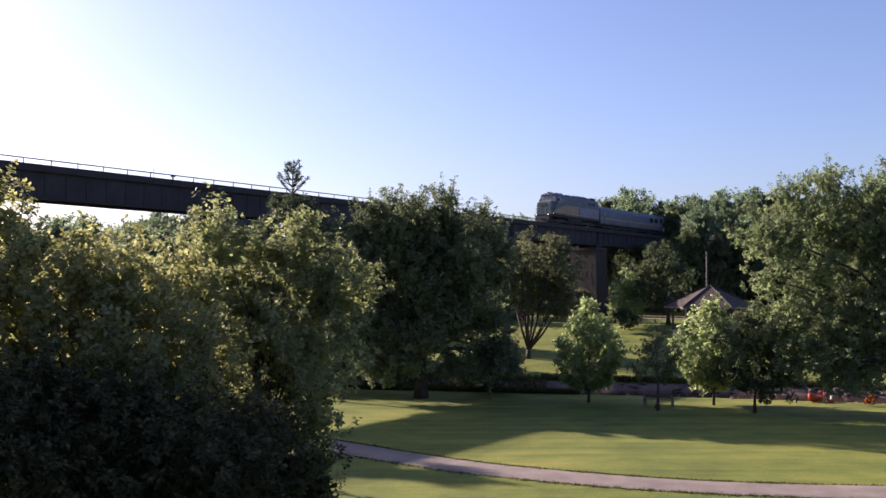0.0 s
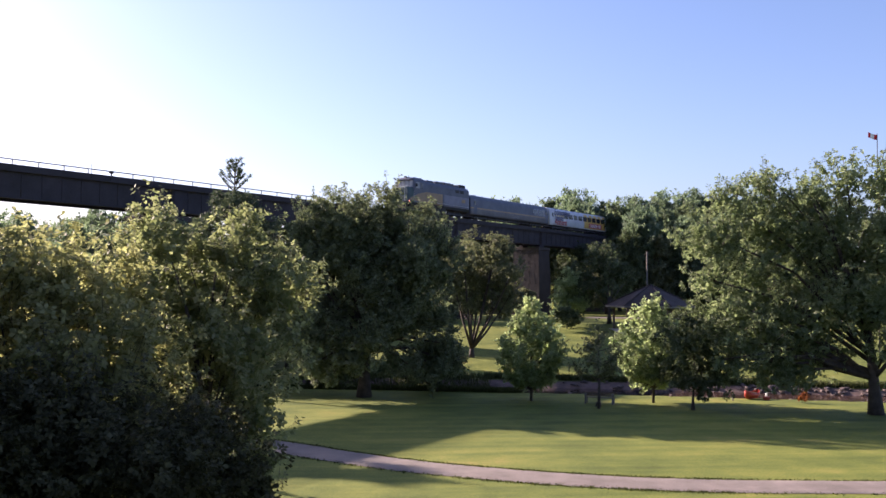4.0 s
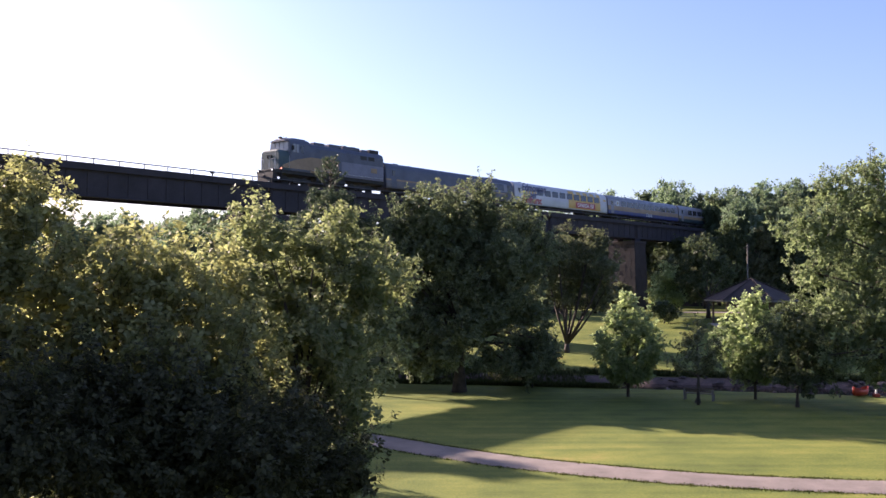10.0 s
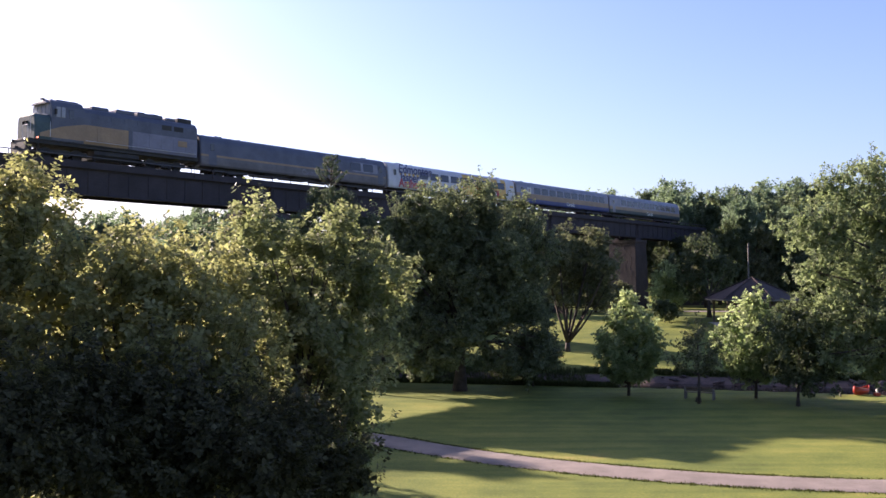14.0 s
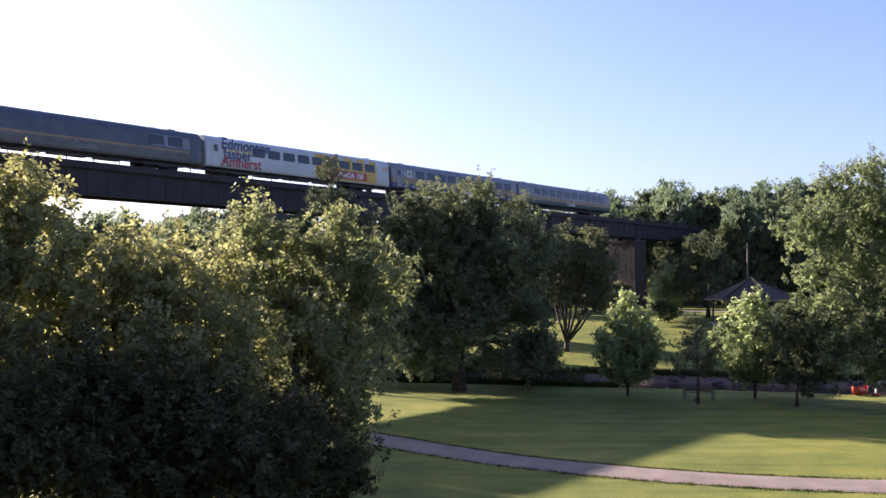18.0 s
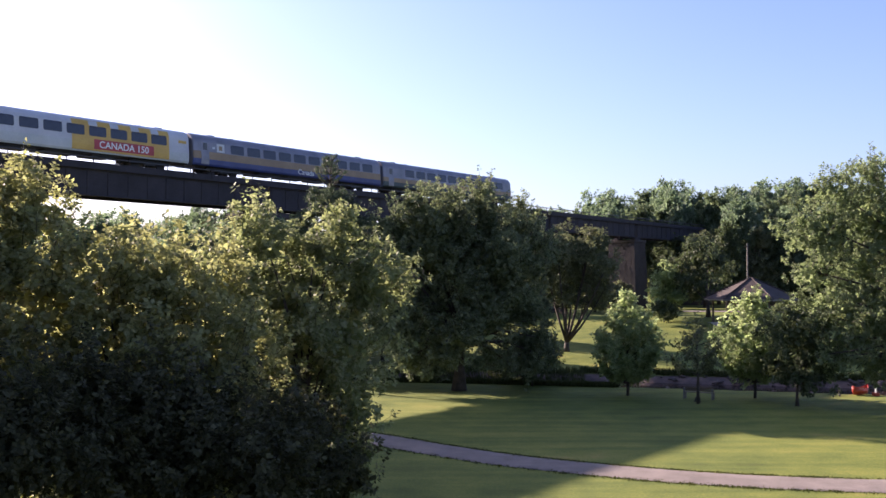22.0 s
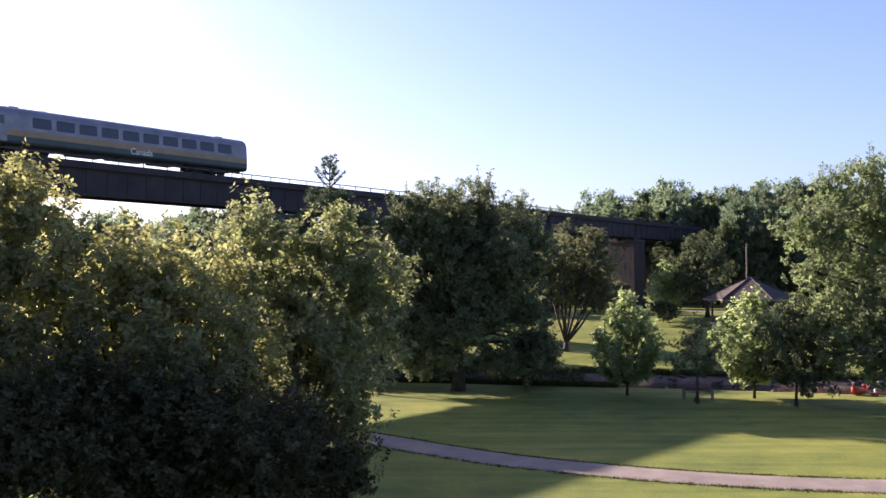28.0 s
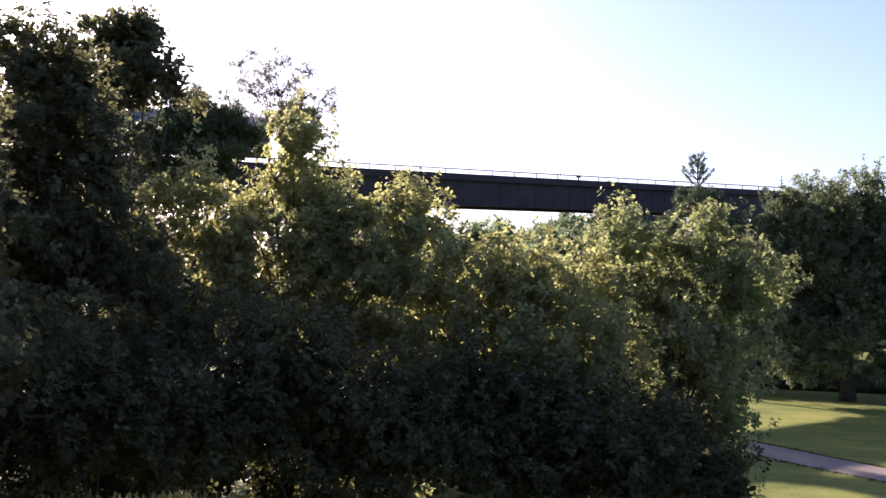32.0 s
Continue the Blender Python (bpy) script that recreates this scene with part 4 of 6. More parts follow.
        for k in range(8):
            x = rear + 0.95 + k * 1.26
            if k != 5:
                part("side_door", boxes((x - 0.55, x + 0.55, *both(1.46, 1.515, s), 1.78, 2.92), bevel=0.015), LOCO_GREY if k < 6 else YELLOW, e)
            part("grille", boxes((x - 0.5, x + 0.5, *both(1.42, 1.506, s), 3.5, 3.92), bevel=0.015), UNDERFRAME if k in (1, 2) else TEAL, e)
        part("pipe_band", boxes((-1.25, -0.85, *both(1.46, 1.53, s), 1.5, 4.0), bevel=0.02), TEAL, e)
        part("emblem", boxes((-6.9, -5.9, *both(1.46, 1.535, s), 2.25, 2.75), bevel=0.02), YELLOW, e, "ochre emblem block")
        part("handrail", cyl(cyl(bmesh.new(), (rear + 0.4, s * 1.58, 1.75), (3.2, s * 1.58, 1.75), 0.02, 6), (6.3, s * 1.54, 1.7), (6.3, s * 1.54, 2.9), 0.02, 6), IRON_RAIL, e)
        part("mirror", boxes((5.85, 5.95, *both(1.55, 1.8, s), 3.5, 3.9)), UNDERFRAME, e)
    for x0, x1, z in ((0.7, 2.3, 4.70), (-1.8, 0.0, 4.76), (-4.7, -2.1, 4.78), (-6.0, -5.0, 4.70), (-7.8, -6.3, 4.84), (3.5, 5.5, 4.78)):
        part("roof_hatch", boxes((x0, x1, -0.95, 0.95, 4.38, z), bevel=0.07), TEAL if x0 > -6.2 else UNDERFRAME, e, "raised roof hatch")
    for x in (-4.1, -2.7):
        part("fan", cyl(bmesh.new(), (x, 0, 4.78), (x, 0, 4.88), 0.6, 16), UNDERFRAME, e, "round radiator fan")
    part("horn", boxes((5.4, 6.2, -0.05, 0.05, 4.74, 4.82), (6.05, 6.3, -0.18, 0.18, 4.76, 4.88), (5.3, 5.4, -0.04, 0.04, 4.6, 4.97), bevel=0.015), UNDERFRAME, e)
    part("aerial", cyl(bmesh.new(), (6.1, 0.55, 4.4), (6.2, 0.55, 4.95), 0.02, 5), UNDERFRAME, e)
    part("nose_grab", cyl(cyl(bmesh.new(), (7.6, 0.9, 1.9), (7.62, 0.9, 3.2), 0.02, 5), (7.62, 0.9, 3.2), (7.4, 0.95, 3.4), 0.02, 5), IRON_RAIL, e)
    for y in (-1.05, 1.05):
        lamp = part("ditch_light", cyl(bmesh.new(), (front - 0.3, y, 1.42), (front + 0.12, y, 1.42), 0.13, 12), UNDERFRAME, e, "lit ditch light")
        part("lens", cyl(bmesh.new(), (front + 0.11, y, 1.42), (front + 0.14, y, 1.42), 0.06, 12), LAMP, lamp)
    hl = part("headlight", boxes((face - 0.05, face + 0.16, -0.3, -0.27, 2.62, 2.92), (face - 0.05, face + 0.16, 0.27, 0.3, 2.62, 2.92), (face - 0.05, face + 0.16, -0.27, 0.27, 2.89, 2.92), (face - 0.05, face + 0.16, -0.27, 0.27, 2.62, 2.65)), UNDERFRAME, e, "hooded twin headlight housing")
    for y in (-0.13, 0.13):
        part("lens", cyl(bmesh.new(), (face - 0.02, y, 2.77), (face + 0.02, y, 2.77), 0.09, 12), CAB_GLASS, hl)
    part("front_platform", boxes((face - 0.1, front + 0.02, -1.4, 1.4, 1.36, 1.5), bevel=0.02), UNDERFRAME, e, "narrow step platform before the nose")
    for y in (-1.25, -0.45, 0.45, 1.25):
        part("platform_rail_post", cyl(bmesh.new(), (front - 0.03, y, 1.5), (front - 0.03, y, 2.5), 0.02, 5), IRON_RAIL, e)
    part("platform_rail", cyl(cyl(bmesh.new(), (front - 0.03, -1.25, 2.5), (front - 0.03, -0.45, 2.5), 0.02, 5), (front - 0.03, 0.45, 2.5), (front - 0.03, 1.25, 2.5), 0.02, 5), IRON_RAIL, e)
    part("marker_lamp", boxes((7.3, 7.42, 1.48, 1.56, 1.52, 1.64), bevel=0.01), AMBER, e, "amber marker lamp")
    part("fuel_tank", loft(bmesh.new(), [[(x, -1.3, 1.1), (x, 1.3, 1.1), (x, 1.35, 0.75), (x, 1.0, 0.32), (x, -1.0, 0.32), (x, -1.35, 0.75)] for x in (-2.0, 2.3)]), UNDERFRAME, e, "black fuel tank")
    for s in (1, -1):
        for z in (0.45, 0.85):
            part("step", boxes((front - 0.75, front - 0.3, *both(1.2, 1.5, s), z, z + 0.05)), UNDERFRAME, e)
        part("step_plate", boxes((front - 0.8, front - 0.75, *both(1.2, 1.5, s), 0.4, 1.3)), UNDERFRAME, e)
    # the body stands a little taller over its sill
    for c in [c for ob in e.children for c in (ob, *ob.children)]:
        for v in c.data.vertices:
            if v.co.z > 1.5:
                v.co.z = 1.5 + (v.co.z - 1.5) * 1.05
    for x in (-4.9, 4.9):
        bogie(e, x, 0.5, 2.75)
    for x in (rear - 0.12, front + 0.28):
        part("coupler", boxes((x - 0.15, x + 0.15, -0.12, 0.12, 0.6, 0.9), bevel=0.02), UNDERFRAME, e)
    return e


LOCO = build_locomotive()
COACHES = build_coaches()


# ---- trees ----
# base x, y and the crown's lobes: x, y, height, radius
CROWNS = {}
CROWNS['elder_a'] = (-4.3, 29.7, [(-5.39, 28.8, 9.66, 0.96), (-3.44, 29.8, 9.45, 0.89), (-4.58, 30.36, 7.94, 1.64), (-2.36, 29.56, 8.12, 1.23), (-6.42, 29.66, 8.3, 1.35), (-3.18, 29.13, 6.54, 1.66), (-1.67, 29.95, 7.94, 0.71), (-5.1, 30.27, 5.93, 1.92), (-2.78, 29.52, 4.69, 1.07), (-3.98, 30.09, 3.11, 1.56), (-5.68, 28.74, 4.03, 1.68), (-2.37, 29.91, 5.08, 0.5), (-2.75, 30.58, 3.2, 0.56), (-5.69, 29.1, 10.34, 0.42), (-5.2, 29.9, 10.22, 0.36), (-3.16, 29.13, 9.94, 0.42)])
CROWNS['elder_b'] = (-8.6, 25.6, [(-8.79, 24.86, 8.35, 1.04), (-7.61, 25.9, 8.36, 0.99), (-6.61, 26.83, 8.22, 0.94), (-10.17, 24.67, 7.82, 1.51), (-8.39, 25.99, 6.71, 1.71), (-6.29, 25.61, 6.13, 1.42), (-9.62, 25.23, 5.32, 1.86), (-7.61, 26.56, 4.52, 2.08), (-10.74, 24.43, 4.41, 1.77), (-6.04, 26.64, 3.57, 1.49), (-9.95, 24.42, 8.92, 0.37), (-9.27, 25.36, 9.14, 0.33), (-8.37, 26.33, 9.15, 0.34), (-9.59, 24.3, 6.72, 0.81), (-6.52, 25.5, 6.93, 0.85), (-10.39, 24.0, 6.39, 0.8), (-5.41, 26.0, 6.21, 0.71), (-8.79, 25.5, 7.54, 0.91), (-7.12, 25.0, 5.64, 0.89)])
CROWNS['elder_c'] = (-15.3, 25.8, [(-14.96, 25.19, 12.72, 0.85), (-15.22, 25.97, 11.4, 1.17), (-16.86, 25.6, 10.91, 1.04), (-17.67, 23.8, 11.28, 0.75), (-18.96, 23.7, 11.27, 0.59), (-13.15, 26.18, 10.75, 0.85), (-12.18, 27.41, 10.35, 1.02), (-11.71, 28.38, 10.3, 0.72), (-16.87, 24.38, 9.71, 1.5), (-14.9, 26.44, 9.54, 1.9), (-12.39, 26.55, 9.14, 1.57), (-16.08, 25.33, 7.62, 1.87), (-14.14, 27.25, 7.19, 1.74), (-15.16, 25.48, 13.52, 0.39), (-17.98, 24.5, 12.11, 0.28), (-19.6, 23.2, 10.0, 1.5), (-20.6, 21.6, 11.2, 1.3), (-18.2, 23.0, 7.6, 1.7)])
CROWNS['maple_dark'] = (-16, 16.5, [(-16.01, 15.76, 13.49, 0.89), (-15.71, 16.79, 13.04, 0.91), (-16.69, 16.6, 11.92, 1.77), (-15.18, 16.92, 11.35, 1.02), (-16.15, 16.75, 9.58, 2.01), (-16.38, 15.37, 9.9, 1.34), (-15.17, 17.28, 8.93, 1.3), (-16.67, 16.61, 7.15, 2.17), (-14.81, 17.24, 6.88, 1.56), (-13.99, 18.6, 7.19, 1.18), (-16.09, 15.68, 14.17, 0.39)])
CROWNS['oak_dark'] = (-21.3, 24.7, [(-21.85, 23.6, 16.03, 0.76), (-21.6, 24.6, 16.66, 0.78), (-21.17, 25.6, 16.6, 0.76), (-21.85, 24.1, 15.41, 0.77), (-21.52, 25.1, 15.82, 0.86), (-19.15, 23.6, 15.18, 0.66), (-21.83, 24.6, 14.95, 0.63), (-21.33, 25.6, 15.22, 0.61), (-18.82, 24.1, 14.82, 0.49), (-22.31, 23.6, 15.08, 0.69), (-21.2, 25.0, 17.13, 0.41), (-21.77, 24.4, 17.14, 0.33), (-18.64, 24.2, 14.59, 0.28), (-22.54, 24.6, 14.73, 0.67)])
CROWNS['thicket'] = (-38.2, 52.0, [(-40.89, 50.0, 18.59, 1.33), (-40.43, 52.0, 19.15, 1.44), (-38.89, 53.0, 19.41, 1.45), (-36.63, 53.0, 19.02, 1.35), (-35.53, 54.0, 18.63, 1.21), (-40.42, 52.0, 20.37, 0.53), (-38.15, 52.0, 20.49, 0.6), (-36.85, 53.0, 20.25, 0.53), (-41.25, 51.0, 17.63, 1.12), (-38.61, 52.0, 17.74, 1.27), (-35.75, 53.0, 17.6, 1.12), (-40.43, 52.0, 16.49, 1.36), (-36.83, 52.0, 16.28, 1.33)])
CROWNS['wispy'] = (-31.8, 51.5, [(-33.7, 50.3, 22.52, 1.1), (-32.6, 51.5, 22.12, 1.2), (-31.46, 52.7, 23.17, 1.1), (-28.99, 50.9, 21.65, 1.0), (-34.05, 52.1, 21.1, 1.2), (-30.83, 50.3, 20.31, 1.3), (-29.74, 51.5, 20.25, 1.2), (-33.38, 52.7, 19.3, 1.2), (-30.4, 50.9, 19.2, 1.0), (-28.88, 52.1, 20.2, 0.7), (-34.31, 51.5, 19.91, 1.0), (-38.44, 52.7, 21.59, 0.9), (-38.23, 50.9, 20.86, 0.8), (-36.66, 52.1, 20.95, 0.9)])
CROWNS['shrub_a'] = (-12.8, 14, [(-12.94, 13.3, 5.71, 0.78), (-12.46, 14.35, 6.09, 0.91), (-11.94, 15.34, 5.43, 0.94), (-13.5, 13.06, 6.22, 0.79), (-13.13, 14.04, 6.74, 0.57)])
CROWNS['shrub_b'] = (-10.4, 18.2, [(-11.49, 16.99, 5.54, 1.11), (-10.75, 18.04, 6.15, 1.13), (-10.14, 18.95, 5.07, 1.42), (-11.03, 17.58, 6.92, 0.87), (-9.02, 19.24, 5.33, 1.15)])
CROWNS['shrub_c'] = (-6.7, 21, [(-8.65, 19.67, 4.98, 1.04), (-7.61, 20.64, 4.44, 1.2), (-5.83, 21.75, 4.09, 1.23), (-3.96, 21.38, 4.04, 1.06), (-5.4, 22.6, 5.0, 1.1), (-4.2, 23.1, 4.5, 1.0), (-6.8, 22.1, 5.3, 1.1), (-8.1, 21.6, 5.6, 1.1), (-5.1, 26.5, 3.91, 0.86), (-3.93, 26.5, 3.56, 0.91), (-2.8, 26.2, 3.27, 0.77), (-3.53, 27.0, 4.29, 0.7), (-4.68, 27.2, 4.66, 0.71), (-2.18, 26.2, 3.04, 0.49)])
CROWNS['round'] = (1.36, 73.6, [(-1.02, 70.8, 12.78, 2.11), (2.84, 72.4, 13.31, 2.24), (5.76, 73.9, 12.66, 1.85), (-2.73, 71.6, 10.48, 2.13), (0.69, 73.3, 10.09, 3.49), (4.87, 70.6, 10.03, 3.19), (7.03, 72.1, 9.64, 1.54), (-1.06, 74.2, 6.58, 3.08), (3.23, 71.6, 6.65, 3.57), (6.46, 73.0, 6.18, 2.08), (-2.27, 70.8, 4.36, 1.89), (6.53, 73.9, 3.44, 1.93), (-3.58, 71.6, 7.5, 1.53), (0.83, 73.3, 14.81, 1.22), (-1.95, 70.8, 14.34, 1.18), (7.64, 72.0, 3.87, 1.28), (-2.36, 71.0, 2.46, 1.43), (6.8, 72.2, 2.15, 1.54), (-3.91, 72.0, 12.42, 1.71), (-4.91, 73.0, 10.52, 1.82), (-4.56, 73.0, 7.48, 2.0), (-4.26, 72.5, 4.48, 1.72), (3.39, 72.0, 15.0, 0.86), (7.34, 73.0, 11.39, 1.13), (0.39, 73.0, 4.45, 1.3), (8.48, 72.6, 2.33, 0.86), (1.26, 68.5, 4.62, 1.3), (-0.21, 69.5, 3.21, 1.4), (-1.2, 70.0, 1.72, 1.0), (0.8, 71.0, 2.46, 0.93), (5.22, 71.0, 2.04, 1.09), (-1.85, 76.0, 2.94, 1.53), (-3.47, 77.0, 1.95, 1.55), (-0.4, 75.0, 1.46, 0.98), (0.81, 72.0, 12.64, 2.4), (-2.83, 72.0, 12.42, 1.97), (3.43, 73.0, 11.39, 2.43), (-0.47, 71.0, 10.89, 2.54), (5.31, 72.0, 11.35, 1.71), (-3.9, 72.0, 9.63, 1.88)])
CROWNS['forktree'] = (12.8, 97.2, [(11.64, 95.0, 11.13, 2.15), (15.03, 96.8, 11.47, 2.07), (13.93, 99.3, 9.18, 2.6), (10.69, 96.2, 8.87, 1.83), (16.16, 97.8, 8.59, 1.74), (16.6, 94.3, 9.99, 1.23), (15.33, 96.8, 12.62, 1.15), (12.79, 99.5, 12.79, 1.3), (12.62, 97.0, 6.69, 1.5), (15.47, 97.5, 6.56, 1.39), (10.43, 98.0, 10.92, 1.4), (16.78, 97.0, 7.44, 1.04)])
CROWNS['maple_c'] = (24.1, 64.6, [(23.14, 63.29, 5, 1.84), (24.35, 64.56, 3.78, 1.58), (23.7, 66.51, 3.25, 1.62), (23.76, 63.92, 6.1, 1.37), (23.6, 65.7, 2.34, 1.3), (25.6, 64.2, 3.4, 1.3), (25.9, 64.8, 4.9, 1.2), (24.4, 64.3, 1.7, 1.1), (25.6, 64.5, 1.9, 1.1), (23.2, 64.6, 1.9, 0.9)])
CROWNS['bigtree'] = (35.8, 61.6, [(26.83, 63.94, 14.03, 1.57), (29.57, 64.55, 15.33, 1.36), (32.83, 64.82, 14.6, 1.82), (33.77, 61.51, 15.83, 1.68), (36.73, 61.73, 15.52, 2.15), (25.77, 64.38, 11.63, 2.48), (29.55, 64.56, 12.07, 2.96), (33.64, 64.4, 11.71, 3.46), (35.55, 60.5, 11.56, 3.34), (38.75, 60.48, 12.35, 3), (25.05, 64.66, 8.85, 1.73), (28.15, 65.18, 8.07, 2.75), (32.28, 65.09, 7.29, 3.46), (34.63, 61.03, 7.76, 3.34), (38.71, 60.5, 7.79, 3.42), (25.75, 64.39, 5.7, 1.73), (29.18, 64.73, 4.5, 2.12), (32.93, 64.76, 4.09, 2.38), (27.11, 64.73, 2.91, 1.09), (30.88, 64.85, 2.89, 1.29)])
CROWNS['bigtree'][2].extend([(36.51, 58.95, 4.49, 2.48), (29.64, 64.52, 16.45, 0.6), (34.82, 63.77, 17.65, 0.61), (31.55, 62.68, 15.74, 0.59), (28.15, 66.08, 15.47, 0.6), (26.8, 63.2, 6.9, 1.7), (28.6, 62.4, 5.6, 1.6), (30.6, 61.8, 5.0, 1.5), (27.4, 63.0, 4.5, 1.3), (31.8, 61.0, 6.6, 1.8), (29.6, 61.6, 3.7, 1.0), (25.0, 62.0, 3.5, 0.9), (26.4, 62.0, 3.4, 1.0), (27.8, 62.0, 3.4, 1.0), (29.0, 62.0, 3.2, 1.0), (30.4, 62.0, 2.8, 1.0), (31.4, 62.0, 3.3, 1.0)])
CROWNS['bush_lit'] = (28.1, 118.7, [(27.79, 118.0, 8.82, 1.19), (27.61, 118.8, 7.2, 1.41), (28.64, 119.0, 6.49, 1.41), (28.01, 118.0, 9.8, 0.84), (26.92, 118.0, 5.81, 1.12)])
CROWNS['bush_dark'] = (26.9, 114.9, [(25.88, 112.3, 4.95, 1.17), (27.66, 114.71, 4.74, 0.98)])
CROWNS['shelter_tree'] = (33.0, 117.5, [(32.09, 118.0, 11.63, 2.39), (30.01, 119.0, 10.03, 2.12), (34.48, 119.0, 10.38, 2.12), (32.21, 118.0, 8.82, 2.53), (30.56, 119.0, 7.69, 1.84), (34.32, 120.0, 7.9, 1.71), (31.72, 120.0, 12.68, 1.43), (34.22, 121.0, 12.86, 1.44), (36.27, 121.0, 8.97, 1.58)])
CROWNS['shrub_l'] = (-1.2, 83, [(-0.67, 81.06, 1.62, 1.16), (-1.92, 82.98, 0.97, 1.09)])
CROWNS['shrub_m'] = (4.3, 85.9, [(4.28, 83.88, 1.78, 1.1), (3.36, 85.93, 1.21, 0.82), (5.52, 87.83, 1.05, 0.84)])
CROWNS['shrub_n'] = (7.3, 76.6, [(7.37, 74.84, 3.48, 1.61), (6.64, 76.71, 1.54, 1.56), (8.55, 78.33, 1.85, 1.22), (5.44, 75.91, 1.83, 1.27), (8.77, 77.4, 3.21, 1.02)])


def move_off(key, f):
    """The same tree f times as far off."""
    bx, by, lobes = CROWNS[key]
    CROWNS[key] = (bx * f, by * f, [(x * f, y * f, 8.5 + (z - 8.5) * f, r * f) for x, y, z, r in lobes])


move_off("wispy", 1.12)
move_off("elder_c", 0.9)
move_off("forktree", 1.03)


def grow(key, *args, **kw):
    bx, by, lobes = CROWNS[key]
    return tree(args[0], args[1], (bx, by), lobes, *args[2:], **kw)


def build_near_trees():
    grow("elder_a", "tree", "sunlit box elder with pale green leaf clusters", 32000, 0.140, LEAF_ELDER, trunk=0.14, clump=0.19, seed=11, core=0.15, fill=2.0, bough=3.4, shoots=330, shoot=0.85)
    grow("elder_b", "tree", "dense shaded box elder in a thicket", 34000, 0.150, LEAF_SEED, trunk=0.14, clump=0.2, seed=12, shell=0.4, core=0.12, fill=1.7, bough=3.8, shoots=560, shoot=1.0)
    grow("elder_c", "tree", "tall yellow-green box elder catching the sun", 60000, 0.132, LEAF_SEED, trunk=0.14, clump=0.18, seed=13, shell=0.35, core=0.15, fill=2.0, bough=3.6, shoots=480, shoot=0.86)
    grow("maple_dark", "tree", "tall dark maple in deep shade", 36000, 0.13, LEAF_MAPLE, trunk=0.2, clump=0.2, seed=14, shell=0.35, core=0.25, fill=2.0, bough=3.4, shoots=260, shoot=0.55)
    grow("oak_dark", "tree", "dark broad-leaved tree against the bright sky", 12000, 0.2, LEAF_MAPLE, trunk=0.2, clump=0.24, seed=15, per=24, core=0.04, fill=3.0)
    # shade on the tree beside the bridge is put into its leaf colour
    grow("thicket", "tree", "dense dark tree beside the bridge", 30000, 0.2, LEAF_DARK, trunk=0.25, clump=0.4, seed=16, core=0.25)
    grow("wispy", "tree", "thin wispy willow with sparse grey leaves", 12000, 0.16, LEAF_WISP, trunk=0.16, clump=0.34, seed=17, per=9, aspect=0.4, twigs=520, core=0.0, shell=0.15, fill=4.0)
    tuft = [(-46.1 + dx, 77.8 + dy, 24.7 + dz, r) for dx, dy, dz, r in ((0, 0, 0, 0.9), (1.0, 0.8, 0.2, 0.8), (-1.0, -0.7, -0.1, 0.8), (0.3, 0.2, 0.8, 0.6), (-0.7, -0.4, 0.6, 0.55), (1.5, 1.2, -0.3, 0.55), (-1.5, -1.0, -0.4, 0.5), (0, 0, -2.6, 0.4), (0.1, -0.1, -4.4, 0.5))]
    tree("tree", "slender tree with a dense tufted top behind the bridge", (-45.7, 77.5), tuft, 8000, 0.2, LEAF_SHADE, trunk=0.16, clump=0.26, seed=25, core=0.3, fork=0.7)
    # the three shrubs below carry their shade in the leaf colour
    grow("shrub_a", "shrub", "dark leafy shrub on the grassy slope", 16000, 0.11, LEAF_DEEP_SHADE, trunk=0.06, clump=0.16, seed=18, category="shrub", shoots=280, shoot=1.05)
    grow("shrub_b", "shrub", "shaded shrub below the box elders", 22000, 0.12, LEAF_DEEP_SHADE, trunk=0.07, clump=0.18, seed=19, category="shrub", shoots=280, shoot=1.05)
    grow("shrub_c", "shrub", "dark undergrowth shrub below the box elders", 46000, 0.12, LEAF_DEEP_SHADE, trunk=0.07, clump=0.18, seed=20, category="shrub", shoots=280, shoot=1.05)


def build_slim_tree():
    """Slender stems whose tops stand open against the sky."""
    for k, (x, y, h) in enumerate(((-13.77, 40.0, 10.0), (-12.13, 44.0, 9.9), (-17.9, 41.0, 9.3))):
        r = random.Random(47 + k)
        lobes = [(x + r.uniform(-0.75, 0.75), y + r.uniform(-0.6, 0.6), h - d, 0.16 + 0.10 * d) for d in (0.1, 0.3, 0.5, 0.7, 1.0, 1.3, 1.7, 2.2)]
        tree("tree", "slim young tree with an open leafy top", (x, y), lobes, 2600, 0.15, LEAF_ROUND, trunk=0.05, clump=0.13, seed=47 + k, core=0.1, fork=0.6, shoots=26, shoot=0.5, group="slim young trees")


